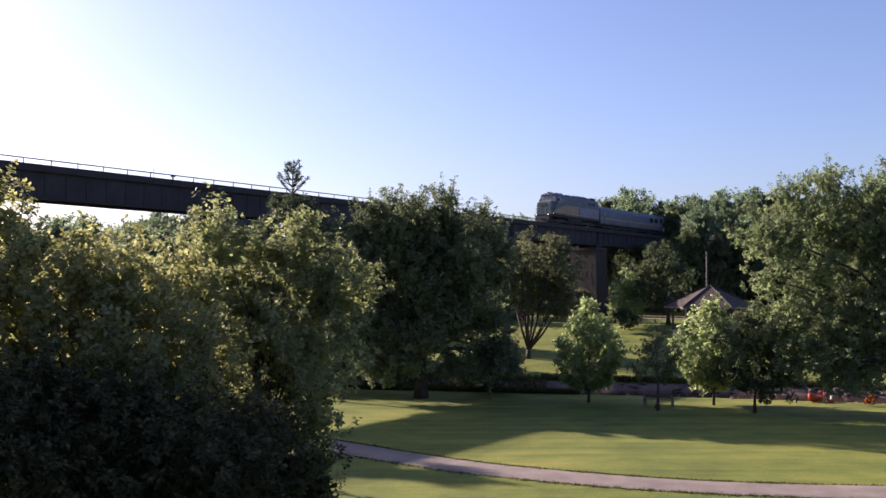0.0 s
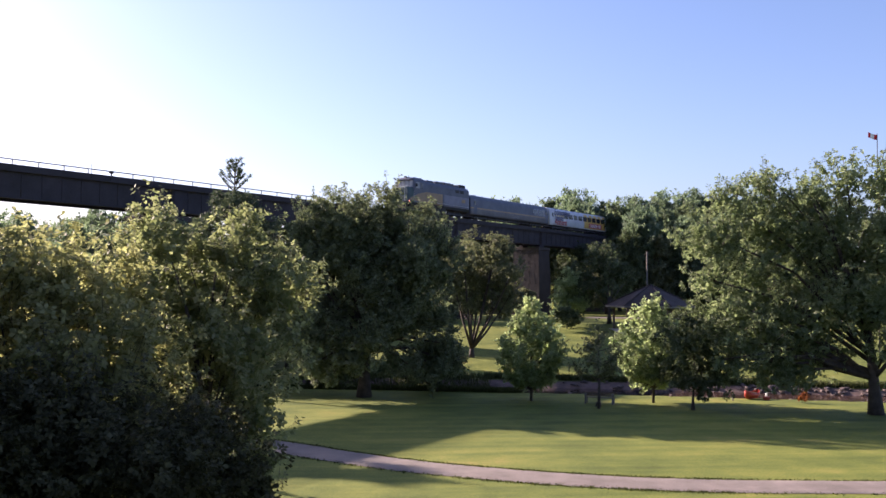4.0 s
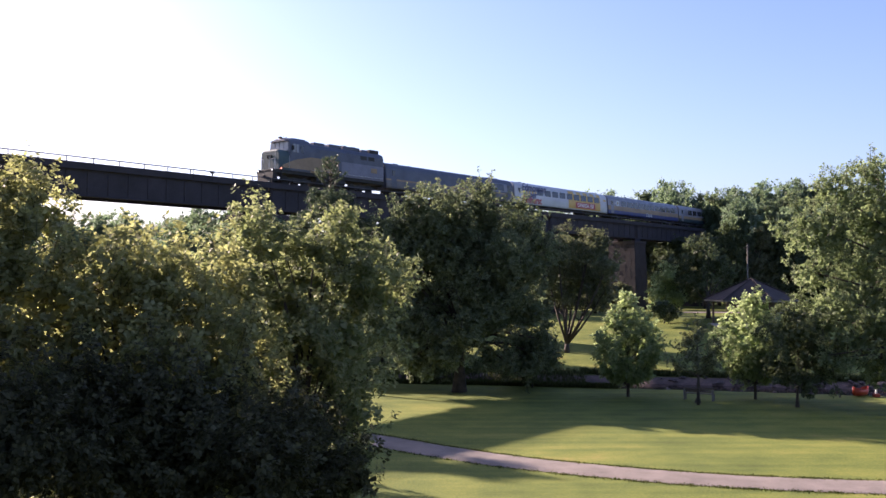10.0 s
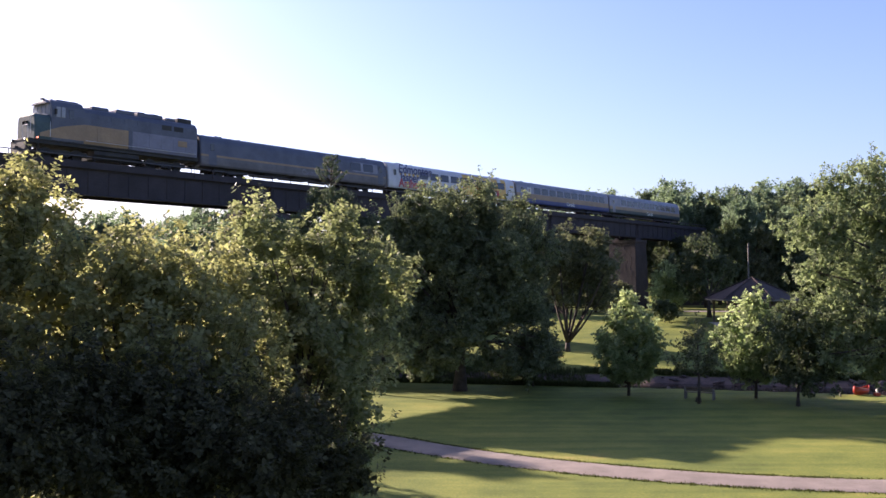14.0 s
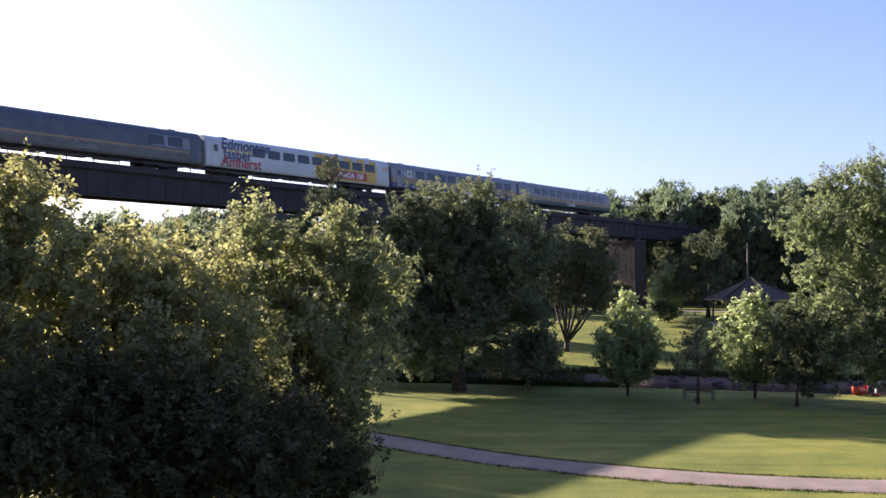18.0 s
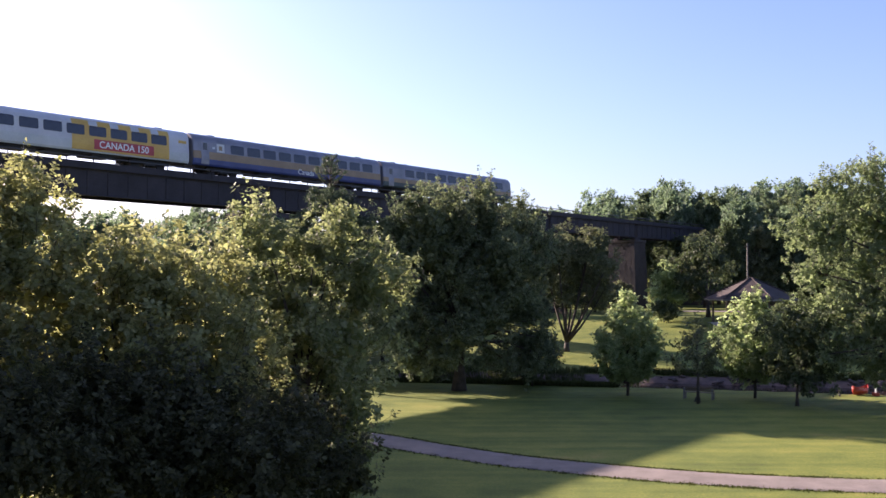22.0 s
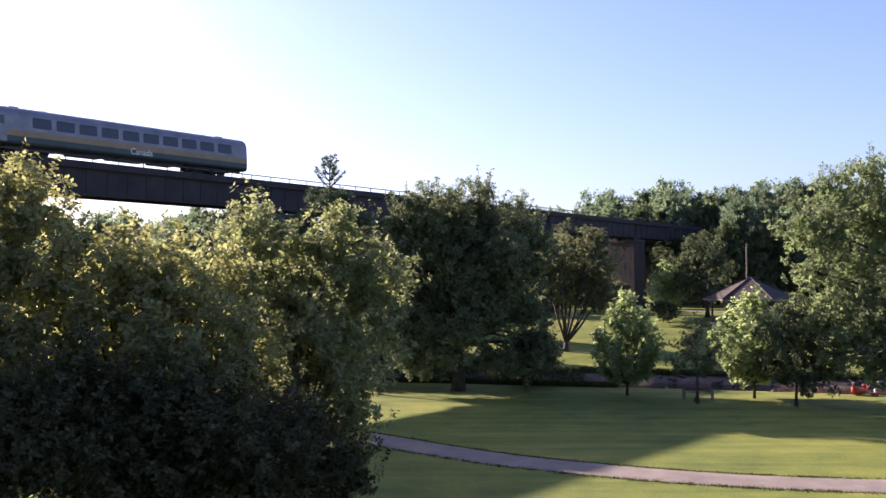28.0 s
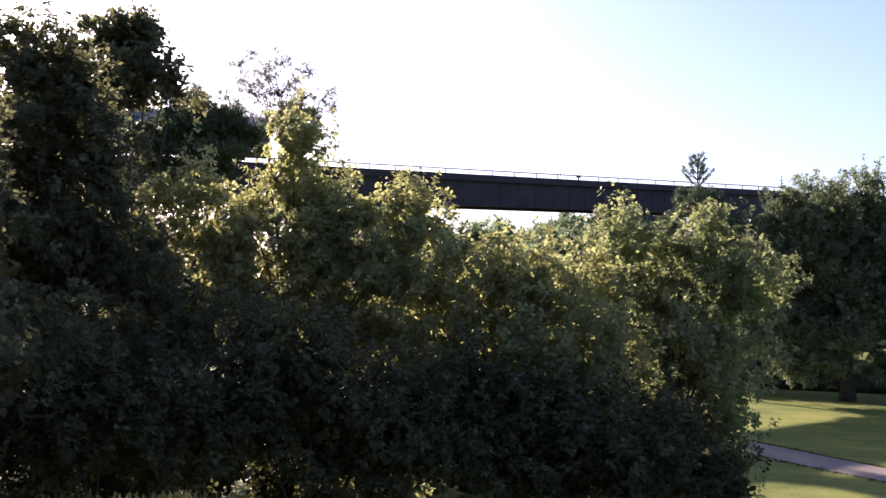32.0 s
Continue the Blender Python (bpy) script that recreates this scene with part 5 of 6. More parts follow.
def build_undergrowth():
    """Added dark shrubs close the thicket behind the box elders."""
    for k, (x, y, w, h) in enumerate(((-20.5, 31.0, 2.4, 6.0), (-15.5, 34.0, 2.4, 5.5), (-11.0, 34.5, 2.2, 6.0), (-7.5, 35.0, 2.0, 5.0), (-24.5, 26.0, 2.4, 7.0), (-13.0, 22.0, 1.8, 4.5), (-17.0, 20.0, 1.8, 5.0), (-15.0, 40.0, 3.0, 7.5), (-20.5, 37.0, 3.0, 8.5), (-23.0, 40.5, 3.0, 9.5), (-29.0, 37.5, 3.0, 14.0), (-10.0, 42.0, 3.0, 6.2), (-6.4, 31.5, 1.6, 4.6), (-26.0, 34.5, 3.0, 13.0))):
        rng = random.Random(90 + k)
        z = ground_z(x, y)
        lobes = [(x + rng.uniform(-w, w) * 0.8, y + rng.uniform(-1.2, 1.2), z + h * f, w * rng.uniform(0.45, 0.7)) for f in (0.2, 0.25, 0.4, 0.5, 0.6, 0.72, 0.8)]
        # the first seven have the thicket's shade in their leaf colour
        tree("shrub", "dark undergrowth shrub added to close the thicket", (x, y), lobes, 11000, 0.17, LEAF_DEEP_SHADE if k < 7 else LEAF_MAPLE, trunk=0.08, clump=0.28, seed=90 + k, group="undergrowth of the thicket", category="shrub")


def build_shade_stand():
    """Maples added past the view carry the thicket on and shade the slope."""
    for k, (x, y, h) in enumerate(((-20.5, 13.5, 13.0), (-27.5, 20.5, 14.5), (-18.0, 8.0, 16.0), (-25.5, 13.0, 18.0), (-38.0, 32.0, 15.0), (-15.5, 11.0, 11.5), (-12.8, 10.0, 8.0))):
        rng = random.Random(70 + k)
        z = ground_z(x, y)
        lobes = [(x + rng.uniform(-2.2, 2.2), y + rng.uniform(-2.2, 2.2), z + h * f, rng.uniform(1.2, 1.9)) for f in (0.2, 0.3, 0.4, 0.5, 0.55, 0.62, 0.7, 0.78, 0.85)]
        tree("tree", "dense dark maple added past the view to shade the slope", (x, y), lobes, 30000, 0.12, LEAF_MAPLE, trunk=0.18, clump=0.26, seed=70 + k, core=0.4, group="thicket on the slope")


def young_maple(label, base, top, width, low, leaves, leaf, mat, seed, limbs=46, rise=0.9, widest=0.42, gz=None, group="young maples"):
    """A young tree: a straight stem, limbs that sweep upward from it, and leaf sprays along each limb."""
    rng = np.random.default_rng(seed)
    bx, by = base
    z0 = ground_z(bx, by) if gz is None else gz
    e = thing("tree", label, "tree", pose(bx, by, z0), group)
    H = top - z0
    lo = low * H
    bm = bmesh.new()
    tube(bm, [(0, 0, -0.1), (0.03, 0, H * 0.3), (-0.04, 0.03, H * 0.65), (0, 0, H * 0.97)], [0.12, 0.09, 0.055, 0.012], 8)
    at, out, sprays = [], [], 0
    for k in range(limbs):
        f = (k + 0.5) / limbs
        az = k * 2.39996 + rng.normal() * 0.3
        tip_f = 0.1 + 0.9 * f
        reach = width * 0.5 * (min(1.0, tip_f / widest) ** 0.6 if tip_f < widest else max(0.06, 1 - ((tip_f - widest) / (1.04 - widest)) ** 1.5)) * rng.uniform(0.72, 1.12)
        tz = lo + (H - lo) * tip_f * rng.uniform(0.96, 1.04)
        sz = max(lo * 0.9, tz - reach * rise * rng.uniform(0.9, 1.3))
        a, t = Vector((0, 0, sz)), Vector((math.cos(az) * reach, math.sin(az) * reach, tz))
        mid = a.lerp(t, 0.55) + Vector((math.cos(az), math.sin(az), -0.5)) * reach * 0.12
        tube(bm, [a, mid, t], [0.035, 0.022, 0.006], 4)
        n = max(3, int(2 + reach * 3.0))
        for s_ in np.linspace(0.35, 1.0, n):
            p = a.lerp(mid, s_ / 0.55) if s_ < 0.55 else mid.lerp(t, (s_ - 0.55) / 0.45)
            at.append(np.array(p) + rng.normal(size=3) * 0.10 * (1.3 - s_))
            g = (t - mid).normalized()
            out.append((g.x, g.y, g.z))
    at, out = np.array(at), np.array(out)
    n = leaves // 8
    j = rng.integers(0, len(at), n)
    size = 0.10 + 0.15 * rng.random(len(at))
    off = rng.normal(size=(n, 3)) * size[j][:, None] + out[j] * rng.uniform(-0.1, 0.38, n)[:, None]
    part("trunk", bm, BARK, e, smooth=True)
    quads("crown", leaf_rosettes(rng, at[j] + off, unit(unit(off) * 0.5 + out[j] * 0.7), leaf, 0.7, 8, 0.35), mat, e)
    return e


def build_park_trees():
    grow("round", "tree", "large round dense dark tree on the lawn", 76000, 0.18, LEAF_ROUND, trunk=0.42, clump=0.36, seed=31, shoots=520, shoot=1.1, fill=2.4, bough=3.2, core=0.5)
    grow("bigtree", "tree", "large spreading leafy tree with a stout trunk", 92000, 0.175, LEAF_BRIGHT, trunk=0.38, clump=0.36, seed=32, fork=0.16, shoots=620, shoot=1.0, fill=2.1, bough=3.4, core=0.2)
    grow("forktree", "tree", "small forked tree with bare lower limbs", 26000, 0.2, LEAF_SHADE, trunk=0.27, clump=0.35, seed=33, fork=0.07, vase=True)
    # the bright leaf colour stands in for sunlight on both maples
    young_maple("young sunlit maple on the near creek bank", (13.8, 70.6), 7.43, 5.4, 0.12, 18000, 0.22, LEAF_SUNLIT, 34, limbs=66, widest=0.42)
    young_maple("young sunlit maple beside the lawn", (22.7, 69.0), 7.36, 6.2, 0.16, 19000, 0.22, LEAF_SUNLIT, 35, limbs=66, widest=0.42)
    # the sapling's shade sits in its dull leaf colour
    young_maple("small sapling with spreading branches, leaves dulled for shade", (17.7, 65.8), 5.65, 4.0, 0.38, 2900, 0.18, LEAF_SHADE, 37, limbs=20, rise=0.55, widest=0.3)
    # half shade is put into this maple's dark leaf colour
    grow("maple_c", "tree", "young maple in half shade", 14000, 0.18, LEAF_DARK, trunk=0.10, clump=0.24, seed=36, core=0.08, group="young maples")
    # sunlight on the bush is put into its pale leaves
    grow("bush_lit", "shrub", "pale green bush at the foot of the pier", 7000, 0.2, LEAF_SUNLIT, trunk=0.08, clump=0.3, seed=38, shoots=40, category="shrub")
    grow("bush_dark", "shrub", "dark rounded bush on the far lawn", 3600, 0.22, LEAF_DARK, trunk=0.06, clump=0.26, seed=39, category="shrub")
    grow("shrub_l", "shrub", "dark low shrub by the creek", 3500, 0.2, LEAF_DARK, trunk=0.05, clump=0.22, seed=40, category="shrub")
    grow("shrub_m", "shrub", "sunlit low shrub across the creek", 3500, 0.2, LEAF_BRIGHT, trunk=0.05, clump=0.22, seed=41, category="shrub")
    grow("shrub_n", "shrub", "dark dense shrub by the creek", 5000, 0.2, LEAF_DARK, trunk=0.05, clump=0.24, seed=42, category="shrub")


def build_shelter_tree():
    # this tree's shade comes from its darkened leaf colour
    grow("shelter_tree", "tree", "small dark tree leaning beside the picnic shelter", 9000, 0.24, LEAF_DARK, trunk=0.24, clump=0.32, seed=43, fork=0.25)


def build_conifer():
    """A pine: straight stem, whorls of upswept boughs with needle tufts."""
    bx, by, top = -8.7, 74.0, 17.9
    z0 = ground_z(bx, by)
    e = thing("pine", "slender pine with an open tufted top", "pine", pose(bx, by, z0))
    rng = np.random.default_rng(51)
    bm = bmesh.new()
    H = top - z0
    tube(bm, [(0, 0, 0), (0.05, 0, H * 0.4), (0, 0.05, H * 0.8), (0, 0, H)], [0.22, 0.16, 0.08, 0.02], 8)
    pts, out = [], []
    z = H * 0.33
    while z < H - 0.05:
        f = (H - z) / H
        top_fan = f < 0.16
        n = 8 if not top_fan else 5
        reach = 1.3 + 7.5 * (f - 0.16) ** 0.8 if not top_fan else 0.45 + 5.6 * f
        for k in range(n):
            a = k * 2 * math.pi / n + rng.uniform(-0.5, 0.5)
            r = reach * rng.uniform(0.6, 1.15)
            tip = Vector((math.cos(a) * r, math.sin(a) * r, z + r * (1.0 if top_fan else 0.3)))
            tube(bm, [(0, 0, z), Vector((0, 0, z)).lerp(tip, 0.55) + Vector((0, 0, -0.1 * r)), tip], [0.05, 0.035, 0.012], 5)
            m = int((34 if top_fan else 150) * r) + 12
            s = rng.uniform(0.35, 1.08, m)[:, None] ** 0.6
            p = np.array([0, 0, z]) + (np.array(tip) - np.array([0, 0, z])) * s + rng.normal(size=(m, 3)) * (0.07 if top_fan else 0.17)
            pts.append(p)
            out.append(np.repeat(np.array([(math.cos(a), math.sin(a), 0.8)]), m, 0))
        z += 0.7 if not top_fan else 0.5
    part("trunk", bm, BARK, e, smooth=True)
    quads("crown", leaf_quads(rng, np.concatenate(pts), np.concatenate(out), 0.28, 0.22, up=0.2, outward=0.2), NEEDLES, e)


def model_tree(name, label, seed, mat, leaves=13000, H=10.0, W=7.0, slim=False):
    """A woodland tree of unit kind, for copies of other sizes."""
    rng = np.random.default_rng(seed)
    lobes = []
    for k in range(16):
        a, f = rng.uniform(0, 6.28), rng.uniform(0.28, 0.93)
        prof = math.sin(math.pi * min(1, f * 0.92)) ** 0.6 * W * (0.30 if slim else 0.36)
        rr = prof * rng.uniform(0.5, 1.0)
        lobes.append((math.cos(a) * rr, math.sin(a) * rr, H * f, W * rng.uniform(0.16, 0.25)))
    lobes.append((0, 0, H * 0.55, W * 0.3))
    return tree(name, label, (0, 0), lobes, leaves, 0.3, mat, trunk=0.2, clump=0.42, seed=seed, gz=0.0, twigs=10, group="wooded hillside", per=26, core=0.5, shoots=60, shoot=0.6)


# x, y, height of the crown's top, crown width
HILL_TREES = [(30, 178, 20.5, 7), (38, 180, 21.5, 7), (45, 182, 23.2, 7), (52, 178, 23.2, 7), (58, 180, 23.7, 7), (25, 180, 20.4, 7), (20, 176, 19.4, 6), (65, 178, 23.5, 8), (34.2, 205, 25.1, 3.0), (17.1, 190, 19.9, 6.8), (22.8, 200, 21.3, 7.1), (26.7, 190, 20.4, 5.7), (37.5, 200, 23.6, 7.1), (47, 215, 28.0, 9), (48.4, 200, 26.6, 7.1), (54.2, 200, 25.4, 7.1), (55.8, 185, 23.8, 7.7), (62.5, 190, 25.5, 9), (68.1, 190, 26.2, 10.2), (74.4, 190, 26.4, 10.2), (81.2, 190, 25.9, 10.2), (88, 190, 25.3, 10.2)]
DARK_TREES = [(97.2, 195, 27.9, 10.4), (40.9, 165, 14.6, 6.9), (44.4, 160, 15.0, 6.7), (45.1, 150, 16.0, 5.4), (49.5, 150, 16.6, 6.4), (54.9, 150, 16.8, 6.6), (39.1, 170, 14.2, 5.1), (60, 146, 16.6, 7), (66, 150, 17, 8)]
SLOPE_TREES = [(48.6, 152, 19.5, 6.0), (52.5, 155, 20.3, 7.0), (56.0, 150, 18.5, 7.1), (61, 152, 19.0, 8), (67, 158, 19.5, 9), (76, 160, 20.5, 9), (86, 165, 21.5, 10)]
LEFT_TREES = [(-43.2, 118, 14.9, 3.5), (-41.4, 122, 15.6, 2.9), (-37.8, 120, 14.0, 3.6), (-34.6, 120, 14.6, 4.3), (-31.1, 115, 14.6, 4.0), (-27, 112, 15.3, 4.7), (-23, 112, 16.4, 4.7), (-18.9, 112, 16.4, 4.7),
              # y 89 to 96: unseen trees added to shade the lawn
              (-46, 112, 14, 6), (-52, 108, 14, 7), (-13, 96, 12.0, 6), (-20, 93, 12.5, 6), (-11, 89, 11.5, 5), (-17, 90, 12.5, 5), (-24, 91.5, 12.5, 5), (-6, 98, 10.5, 6), (0, 100, 8, 5), (-14, 148, 18.5, 7), (-6, 150, 18.5, 7), (4, 155, 17.5, 7), (13, 152, 14, 6)]
HEDGE = [(2, 126, 9.0, 5), (7, 128, 9.5, 5.5), (12, 127, 9.5, 5), (17, 130, 10, 5.5), (22, 136, 10, 5), (36, 148, 8.5, 4), (27, 146, 7.5, 4)]


def build_woods():
    models = [model_tree("tree", "leafy woodland tree, some copies added unseen for shade", 61, LEAF_OAK), model_tree("tree", "tall tree on the wooded hillside, leaves paled for haze", 62, LEAF_HILL, slim=True),
              # wood's edge models: shade is put into the leaf colour
              model_tree("tree", "tree at the wood's edge, leaves dulled for shade", 63, LEAF_SHADE), model_tree("tree", "slender tree at the wood's edge, leaves darkened for shade", 64, LEAF_DARK, slim=True)]
    used = set()
    rng = random.Random(9)
    for rows, pick in ((HILL_TREES, (0, 1)), (DARK_TREES, (2, 3)), (SLOPE_TREES, (0, 1)), (LEFT_TREES, (0, 0)), (HEDGE, (2, 3))):
        for k, (x, y, top, w) in enumerate(rows):
            z = ground_z(x, y) - 0.1
            hgt = max(4.0, top - z)
            i = pick[k % 2]
            sw = max(w * 1.25, hgt * (0.6 if rows is LEFT_TREES else 0.5)) / 7.0
            m = pose(x, y, z, 0, 0, rng.uniform(0, 360)) @ Matrix.Diagonal((sw, sw, hgt / 10.0, 1))
            if i in used:
                copy_thing(models[i], m @ Matrix.Diagonal((*[1 / v for v in models[i].scale], 1)))
            else:
                models[i].matrix_basis = m
                used.add(i)


build_near_trees()
build_slim_tree()
build_undergrowth()
build_shade_stand()
build_park_trees()
build_shelter_tree()
build_conifer()
build_woods()


# ---- park shelter and small things ----
def build_shelter():
    cx, cy = 36.5, 112.0
    z = ground_z(cx, cy)
    e = thing("picnic_shelter", "open picnic shelter with a brown hipped shingle roof", "shelter", pose(cx, cy, z, 0, 0, 8))
    eave, apex = 6.35 - z, 8.82 - z
    R = 5.35
    def corner(k, r, zz):
        a = radians(30 + 60 * k)
        return (math.cos(a) * r, math.sin(a) * r, zz)
    roof = part("roof", loft(bmesh.new(), [[corner(k, R, eave) for k in range(6)], [corner(k, 0.12, apex) for k in range(6)]]), SHINGLE, e, "brown shingled hipped roof")
    part("fascia", loft(bmesh.new(), [[corner(k, R + 0.02, eave - 0.2) for k in range(6)], [corner(k, R + 0.05, eave - 0.005) for k in range(6)]]), PALE_WOOD, roof, "pale fascia board")
    for k in range(6):
        a, b = Vector(corner(k, R + 0.05, eave + 0.05)), Vector(corner(k, 0.1, apex + 0.05))
        part("ridge_cap", tube(bmesh.new(), [a, b], [0.09, 0.07], 5), SHINGLE, roof)
    # shingle courses step up each slope
    for k in range(6):
        for c in range(1, 14):
            f = c / 14
            r0, z0 = R * (1 - f), eave + (apex - eave) * f
            p, q = Vector(corner(k, r0 - 0.1, z0 + 0.055)), Vector(corner(k + 1, r0 - 0.1, z0 + 0.055))
            bm = bmesh.new()
            n = Vector((math.cos(radians(60 + 60 * k)), math.sin(radians(60 + 60 * k)), 0))
            d = n * 0.3 + Vector((0, 0, -0.3 * (apex - eave) / R * 1.15))
            vs = [bm.verts.new(v) for v in (p, q, q + d, p + d, p - Vector((0, 0, 0.03)), q - Vector((0, 0, 0.03)), q + d - Vector((0, 0, 0.03)), p + d - Vector((0, 0, 0.03)))]
            for f_ in ((0, 1, 2, 3), (7, 6, 5, 4), (3, 2, 6, 7), (0, 3, 7, 4), (1, 5, 6, 2)):
                bm.faces.new([vs[i] for i in f_])
            part("shingle_course", bm, SHINGLE, roof)
    for k in range(6):
        x, y, _ = corner(k, R - 1.0, 0)
        post = part("post", boxes((x - 0.1, x + 0.1, y - 0.1, y + 0.1, 0, eave - 0.05), bevel=0.015), WOOD, e)
        d = Vector((x, y, 0)).normalized()
        for s in (1, -1):
            t = Vector((-d.y, d.x, 0)) * s
            p = Vector((x, y, eave - 0.95))
            part("brace", tube(bmesh.new(), [p, p + t * 0.85 + Vector((0, 0, 0.85))], [0.06, 0.06], 4), WOOD, post)
        a, b = Vector(corner(k, R - 1.0, eave - 0.12)), Vector(corner(k + 1, R - 1.0, eave - 0.12))
        part("beam", tube(bmesh.new(), [a, b], [0.12, 0.12], 4), WOOD, e)
    slab = part("slab", loft(bmesh.new(), [[corner(k, R - 0.3, zz) for k in range(6)] for zz in (-0.4, 0.06)]), CONCRETE, e, "concrete floor slab")
    first = None
    for dx, dy, a in ((-2.0, -1.2, 10), (1.6, -1.6, -15), (0.3, 1.5, 40)):
        m = pose(cx + dx, cy + dy, z + 0.06, 0, 0, a)
        first = copy_thing(first, m) if first else picnic_table(m)


def picnic_table(m):
    e = thing("picnic_table", "pale grey wooden picnic table under the shelter", "picnic table", m, "picnic tables")
    for k in range(5):
        part("top_board", boxes((-0.9, 0.9, -0.38 + k * 0.155, -0.245 + k * 0.155, 0.71, 0.75), bevel=0.006), PALE_WOOD, e)
    for s in (1, -1):
        part("seat_board", boxes((-0.9, 0.9, s * 0.7 - 0.13, s * 0.7 + 0.13, 0.41, 0.45), bevel=0.006), PALE_WOOD, e)
        x = s * 0.65
        bm = bmesh.new()
        for t in (1, -1):
            tube(bm, [(x, t * 0.25, 0.71), (x, t * 0.75, 0)], [0.05, 0.05], 4)
        part("leg", bm, PALE_WOOD, e)
        part("cross_rail", boxes((x - 0.03, x + 0.03, -0.8, 0.8, 0.33, 0.41)), PALE_WOOD, e)
    return e


def build_bench():
    """A plank bench with pale end posts on the shaded lawn, beside a low stump."""
    x, y = 18.5, 68.5
    e = thing("park_bench", "weathered park bench with pale end posts on the lawn", "bench", pose(x, y, ground_z(x, y), 0, 0, -28))
    for s in (1, -1):
        part("end_post", boxes((s * 1.0 - 0.06, s * 1.0 + 0.06, -0.3, -0.18, 0, 0.8), (s * 1.0 - 0.05, s * 1.0 + 0.05, 0.18, 0.28, 0, 0.45), (s * 1.0 - 0.05, s * 1.0 + 0.05, -0.3, 0.28, 0.40, 0.46), bevel=0.01), PALE_WOOD, e)
    for k in range(3):
        part("seat_plank", boxes((-1.1, 1.1, -0.16 + k * 0.15, -0.03 + k * 0.15, 0.46, 0.50), bevel=0.006), WOOD, e)
    for k in range(2):
        part("back_plank", boxes((-1.1, 1.1, -0.19, -0.155, 0.58 + k * 0.17, 0.70 + k * 0.17), bevel=0.006), WOOD, e)
    bm = bmesh.new()
    tube(bm, [(0, 0, -0.05), (0, 0, 0.12), (0.02, 0, 0.3)], [0.28, 0.2, 0.17], 10)
    st = thing("stump", "low dark tree stump on the lawn", "stump", pose(18.0, 67.0, ground_z(18, 67)))
    part("wood", bm, BARK, st)


def build_small():
    # slim post beside the path
    x, y = -4.0, 50.0
    e = thing("path_post", "slim dark metal post at the path's edge", "post", pose(x, y, ground_z(x, y)))
    part("shaft", cyl(bmesh.new(), (0, 0, 0), (0, 0, 1.15), 0.045, 8), IRON, e)
    part("cap", cyl(bmesh.new(), (0, 0, 1.15), (0, 0, 1.2), 0.06, 8), IRON, e)
    # tall pole behind the shelter
    x, y = 40.3, 125.0
    z = ground_z(x, y)
    e = thing("light_pole", "tall weathered wooden pole behind the shelter", "pole", pose(x, y, z))
    part("pole", tube(bmesh.new(), [(0, 0, 0), (0, 0, 13.4 - z)], [0.13, 0.09], 9), PALE_WOOD, e)
    part("crossbar", boxes((-0.4, 0.4, -0.05, 0.05, 12.9 - z, 13.0 - z)), WOOD, e)
    # red dinghy drawn up beside the creek
    x, y = 31.1, 70.8
    e = thing("dinghy", "small red dinghy drawn up on the creek bank", "dinghy", pose(x, y, ground_z(x, y) + 0.02, 0, 0, 30))
    rings = []
    for i in range(13):
        s = -1 + i / 6
        w = 0.44 * max(0.03, 1 - abs(s) ** 2.6)
        lift = 0.22 * abs(s) ** 3
        rings.append([(s * 0.85, -w, 0.5 + lift), (s * 0.85, -w * 0.96, 0.25 + lift * 0.6), (s * 0.85, -w * 0.6, 0.05 + lift * 0.4), (s * 0.85, 0, lift * 0.4), (s * 0.85, w * 0.6, 0.05 + lift * 0.4), (s * 0.85, w * 0.96, 0.25 + lift * 0.6), (s * 0.85, w, 0.5 + lift)])
    bm = bmesh.new()
    vs = [[bm.verts.new(p) for p in r] for r in rings]
    for a, b in zip(vs, vs[1:]):
        for k in range(6):
            bm.faces.new((a[k], a[k + 1], b[k + 1], b[k]))
    hull = part("hull", bm, DINGHY_RED, e, smooth=True)
    md = hull.modifiers.new("thick", "SOLIDIFY")
    md.thickness = 0.02
    for s in (-0.35, 0.35):
        part("thwart", boxes((s - 0.05, s + 0.05, -0.36, 0.36, 0.44, 0.47)), WOOD, e)
    # marker stakes on the bank
    st = thing("marker_stake", "short white stake with a red foot on the bank", "stake", pose(32.0, 70.2, ground_z(32, 70.2)), "marker stakes")
    part("shaft", boxes((-0.06, 0.06, -0.06, 0.06, 0.25, 0.85), bevel=0.01), WHITE_TEXT, st)
    part("foot", boxes((-0.2, 0.2, -0.2, 0.2, 0, 0.25), bevel=0.03), DINGHY_RED, st)
    s2 = thing("bank_stake", "short pale wooden stake on the creek bank", "stake", pose(29.2, 69.9, ground_z(29.2, 69.9)), "marker stakes")
    part("shaft", boxes((-0.05, 0.05, -0.05, 0.05, 0, 0.7), bevel=0.01), PALE_WOOD, s2)
    lobes = [(33.85, 68.19, 0.35, 0.26), (34.05, 68.19, 0.55, 0.2), (33.65, 68.19, 0.3, 0.2)]
    tree("shrub", "low rusty orange plant at the creek's edge", (33.85, 68.19), lobes, 700, 0.1, LEAF_RUST, trunk=0.02, clump=0.1, seed=44, category="shrub")
    # flag on a tall pole behind the large tree
    x, y = 55.7, 95.0
    z = ground_z(x, y)
    e = thing("flagpole", "slim dark flagpole flying a small red and white flag", "flagpole", pose(x, y, z))
    part("pole", tube(bmesh.new(), [(0, 0, 0), (0, 0, 25 - z)], [0.06, 0.04], 8), IRON, e)
    def strip(a, b, mat):
        bm = bmesh.new()
        prev = None
        for i in range(5):
            t = a + (b - a) * i / 4
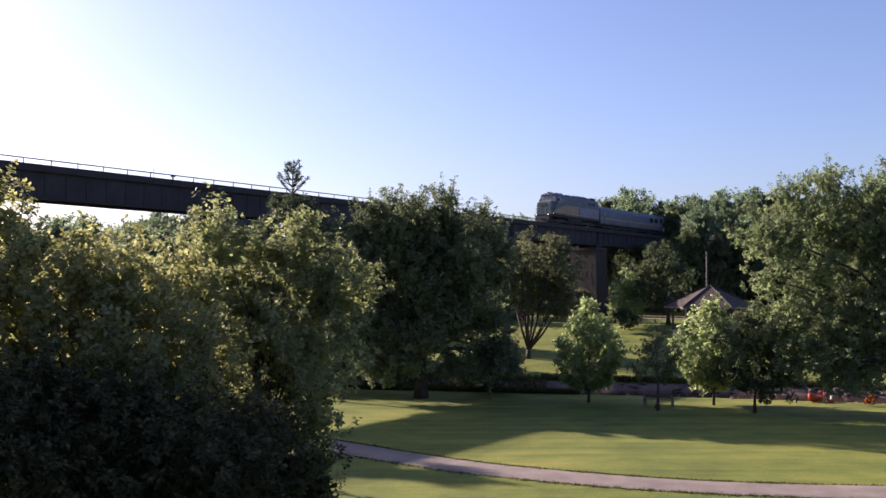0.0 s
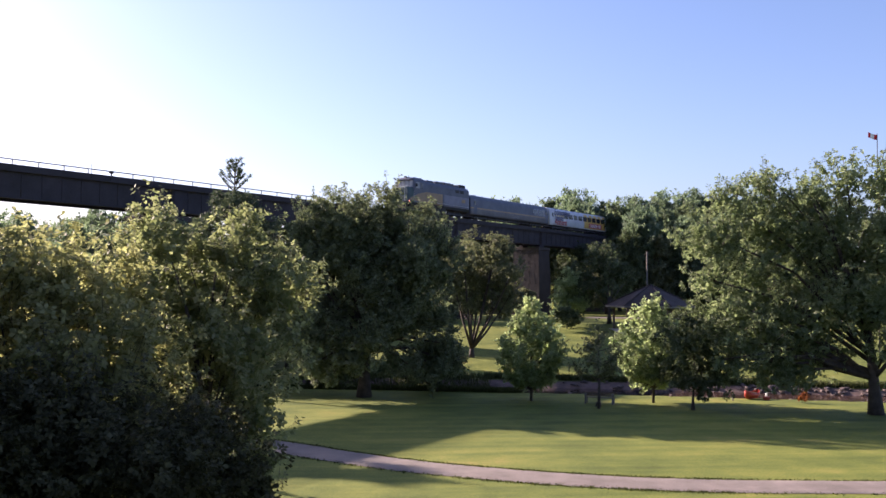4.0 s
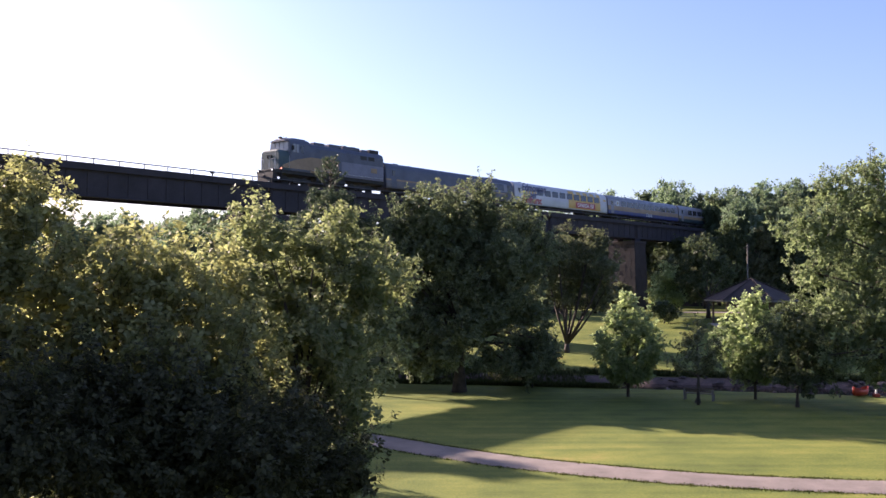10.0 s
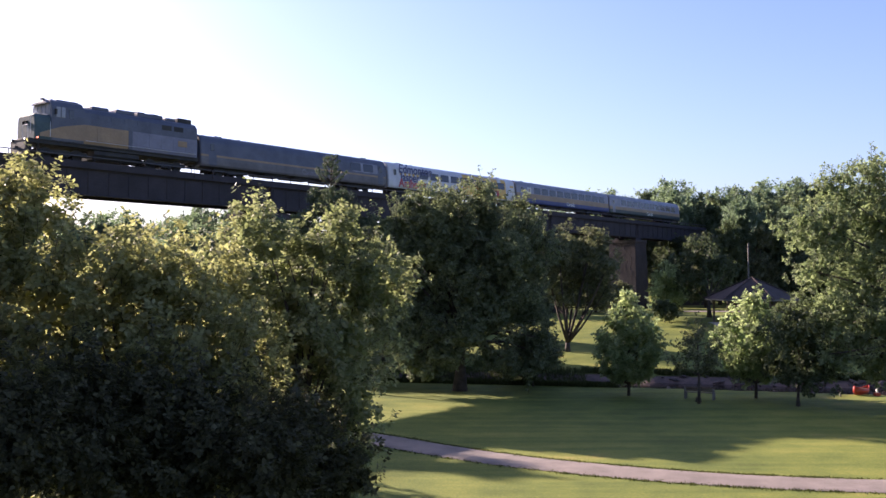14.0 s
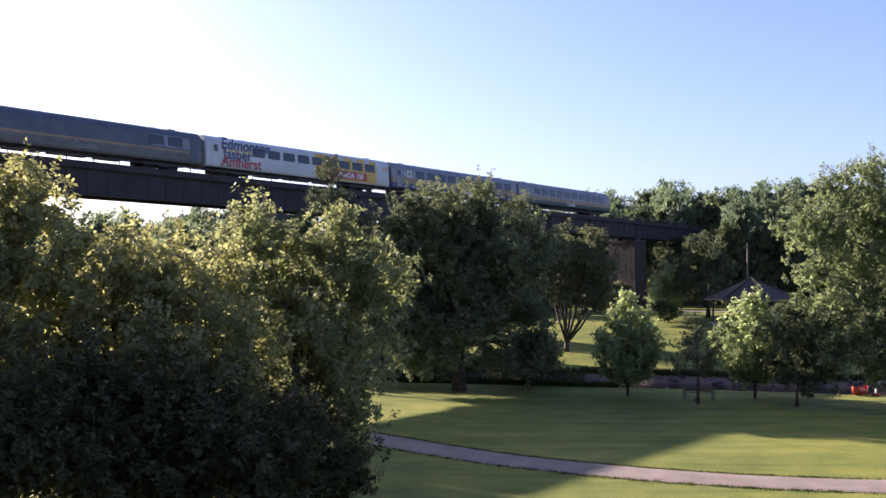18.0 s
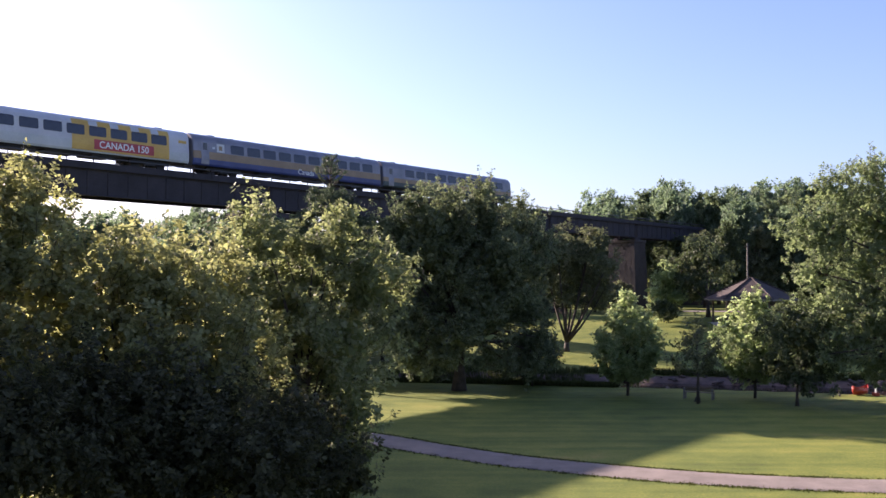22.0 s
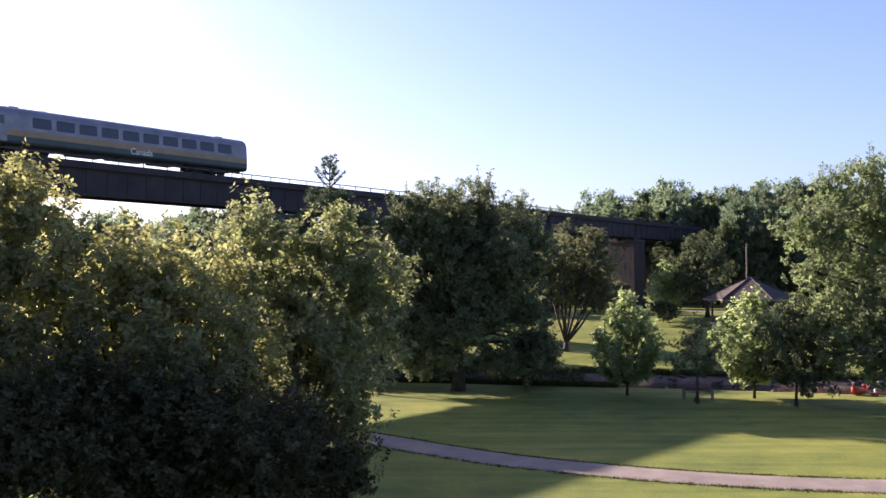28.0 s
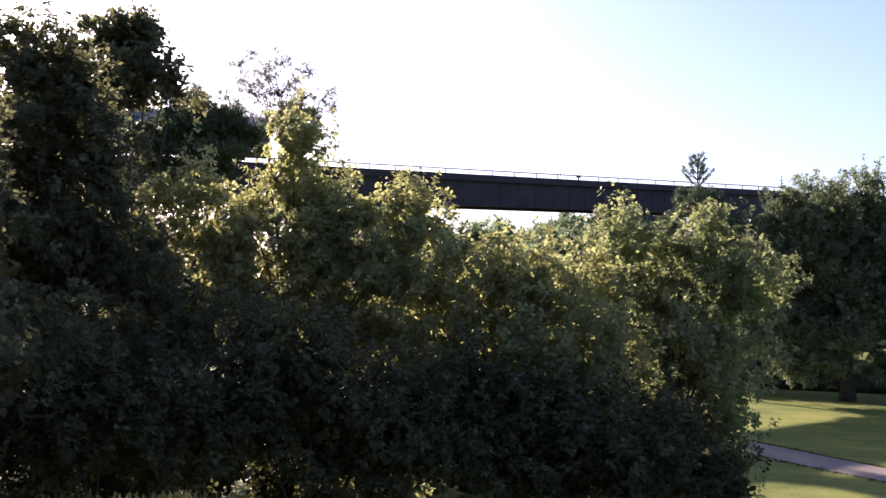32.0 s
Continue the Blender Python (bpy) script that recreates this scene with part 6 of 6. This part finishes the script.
            wv = 0.16 * math.sin(t * 5)
            row = [bm.verts.new((-t * 1.05, wv * 0.6 + o, 24.85 - z - zz + 0.25 * t)) for zz in (0, 0.55) for o in (0, 0.02)]
            if prev:
                bm.faces.new((prev[0], row[0], row[2], prev[2]))
                bm.faces.new((prev[3], row[3], row[1], prev[1]))
            prev = row
        return bm
    fl = part("flag", strip(0.28, 0.74, FLAG_WHITE), FLAG_WHITE, e, "white middle panel of the flag")
    part("flag_band", strip(0.02, 0.278, FLAG_RED), FLAG_RED, e, "red end panel of the flag")
    part("flag_band", strip(0.742, 1.0, FLAG_RED), FLAG_RED, e, "red end panel of the flag")


def build_lane():
    """A pale gravel lane beyond the shelter."""
    bm = bmesh.new()
    prev = None
    for i in range(18):
        x = 35 + i * 2.6
        y = 146 - 0.36 * (x - 18)
        row = [bm.verts.new((x, y + o, ground_z(x, y + o) + 0.06)) for o in (-2.4, 0, 2.4)]
        if prev:
            for k in range(2):
                bm.faces.new((prev[k], row[k], row[k + 1], prev[k + 1]))
        prev = row
    tagged(part("lane", bm, GRAVEL, smooth=True), "pale gravel lane beyond the picnic shelter", "lane", kind="structure")


build_lane()
build_shelter()
build_bench()
build_small()
build_weeds()
build_bank()


# ---- movement ----
# seconds and the place of the locomotive's nose along the track
NOSE = [(0, 124.9), (3, 107.3), (6, 88.9), (9, 68.9), (13, 43.1), (16, 23.9), (19, 4.85), (23, -23.2), (25, -38.0), (28, -61.2), (29, -69.7), (30, -78.25), (31, -87.1), (32, -96.1)]


def nose_at(t):
    """A smooth run through the places."""
    n = len(NOSE)
    i = max(k for k in range(n - 1) if NOSE[k][0] <= t)
    def slope(k):
        a, b = NOSE[max(k - 1, 0)], NOSE[min(k + 1, n - 1)]
        return (b[1] - a[1]) / (b[0] - a[0])
    (t0, u0), (t1, u1) = NOSE[i], NOSE[i + 1]
    d = t1 - t0
    s = (t - t0) / d
    return (2 * s ** 3 - 3 * s ** 2 + 1) * u0 + (s ** 3 - 2 * s ** 2 + s) * d * slope(i) + (3 * s ** 2 - 2 * s ** 3) * u1 + (s ** 3 - s ** 2) * d * slope(i + 1)


def motions():
    times = [i * 0.5 for i in range(65)]
    places = [(LOCO, 9.45)] + [(c, 17.65 + 26.0 * k + 13.0) for k, c in enumerate(COACHES)]
    for ob, back in places:
        walk(ob, [(t, pose(*along(nose_at(t) + back, z=Z_RAIL), 0, 0, -90 - 38.5)) for t in times])
    # wheels roll with the train
    steps = [i / 15 for i in range(481)]
    run = [nose_at(0) - nose_at(t) for t in steps]
    for w, dx, r in WHEELS:
        walk(w, [(t, pose(dx, 0, r, 0, math.degrees(d / r), 0)) for t, d in zip(steps, run)])


motions()
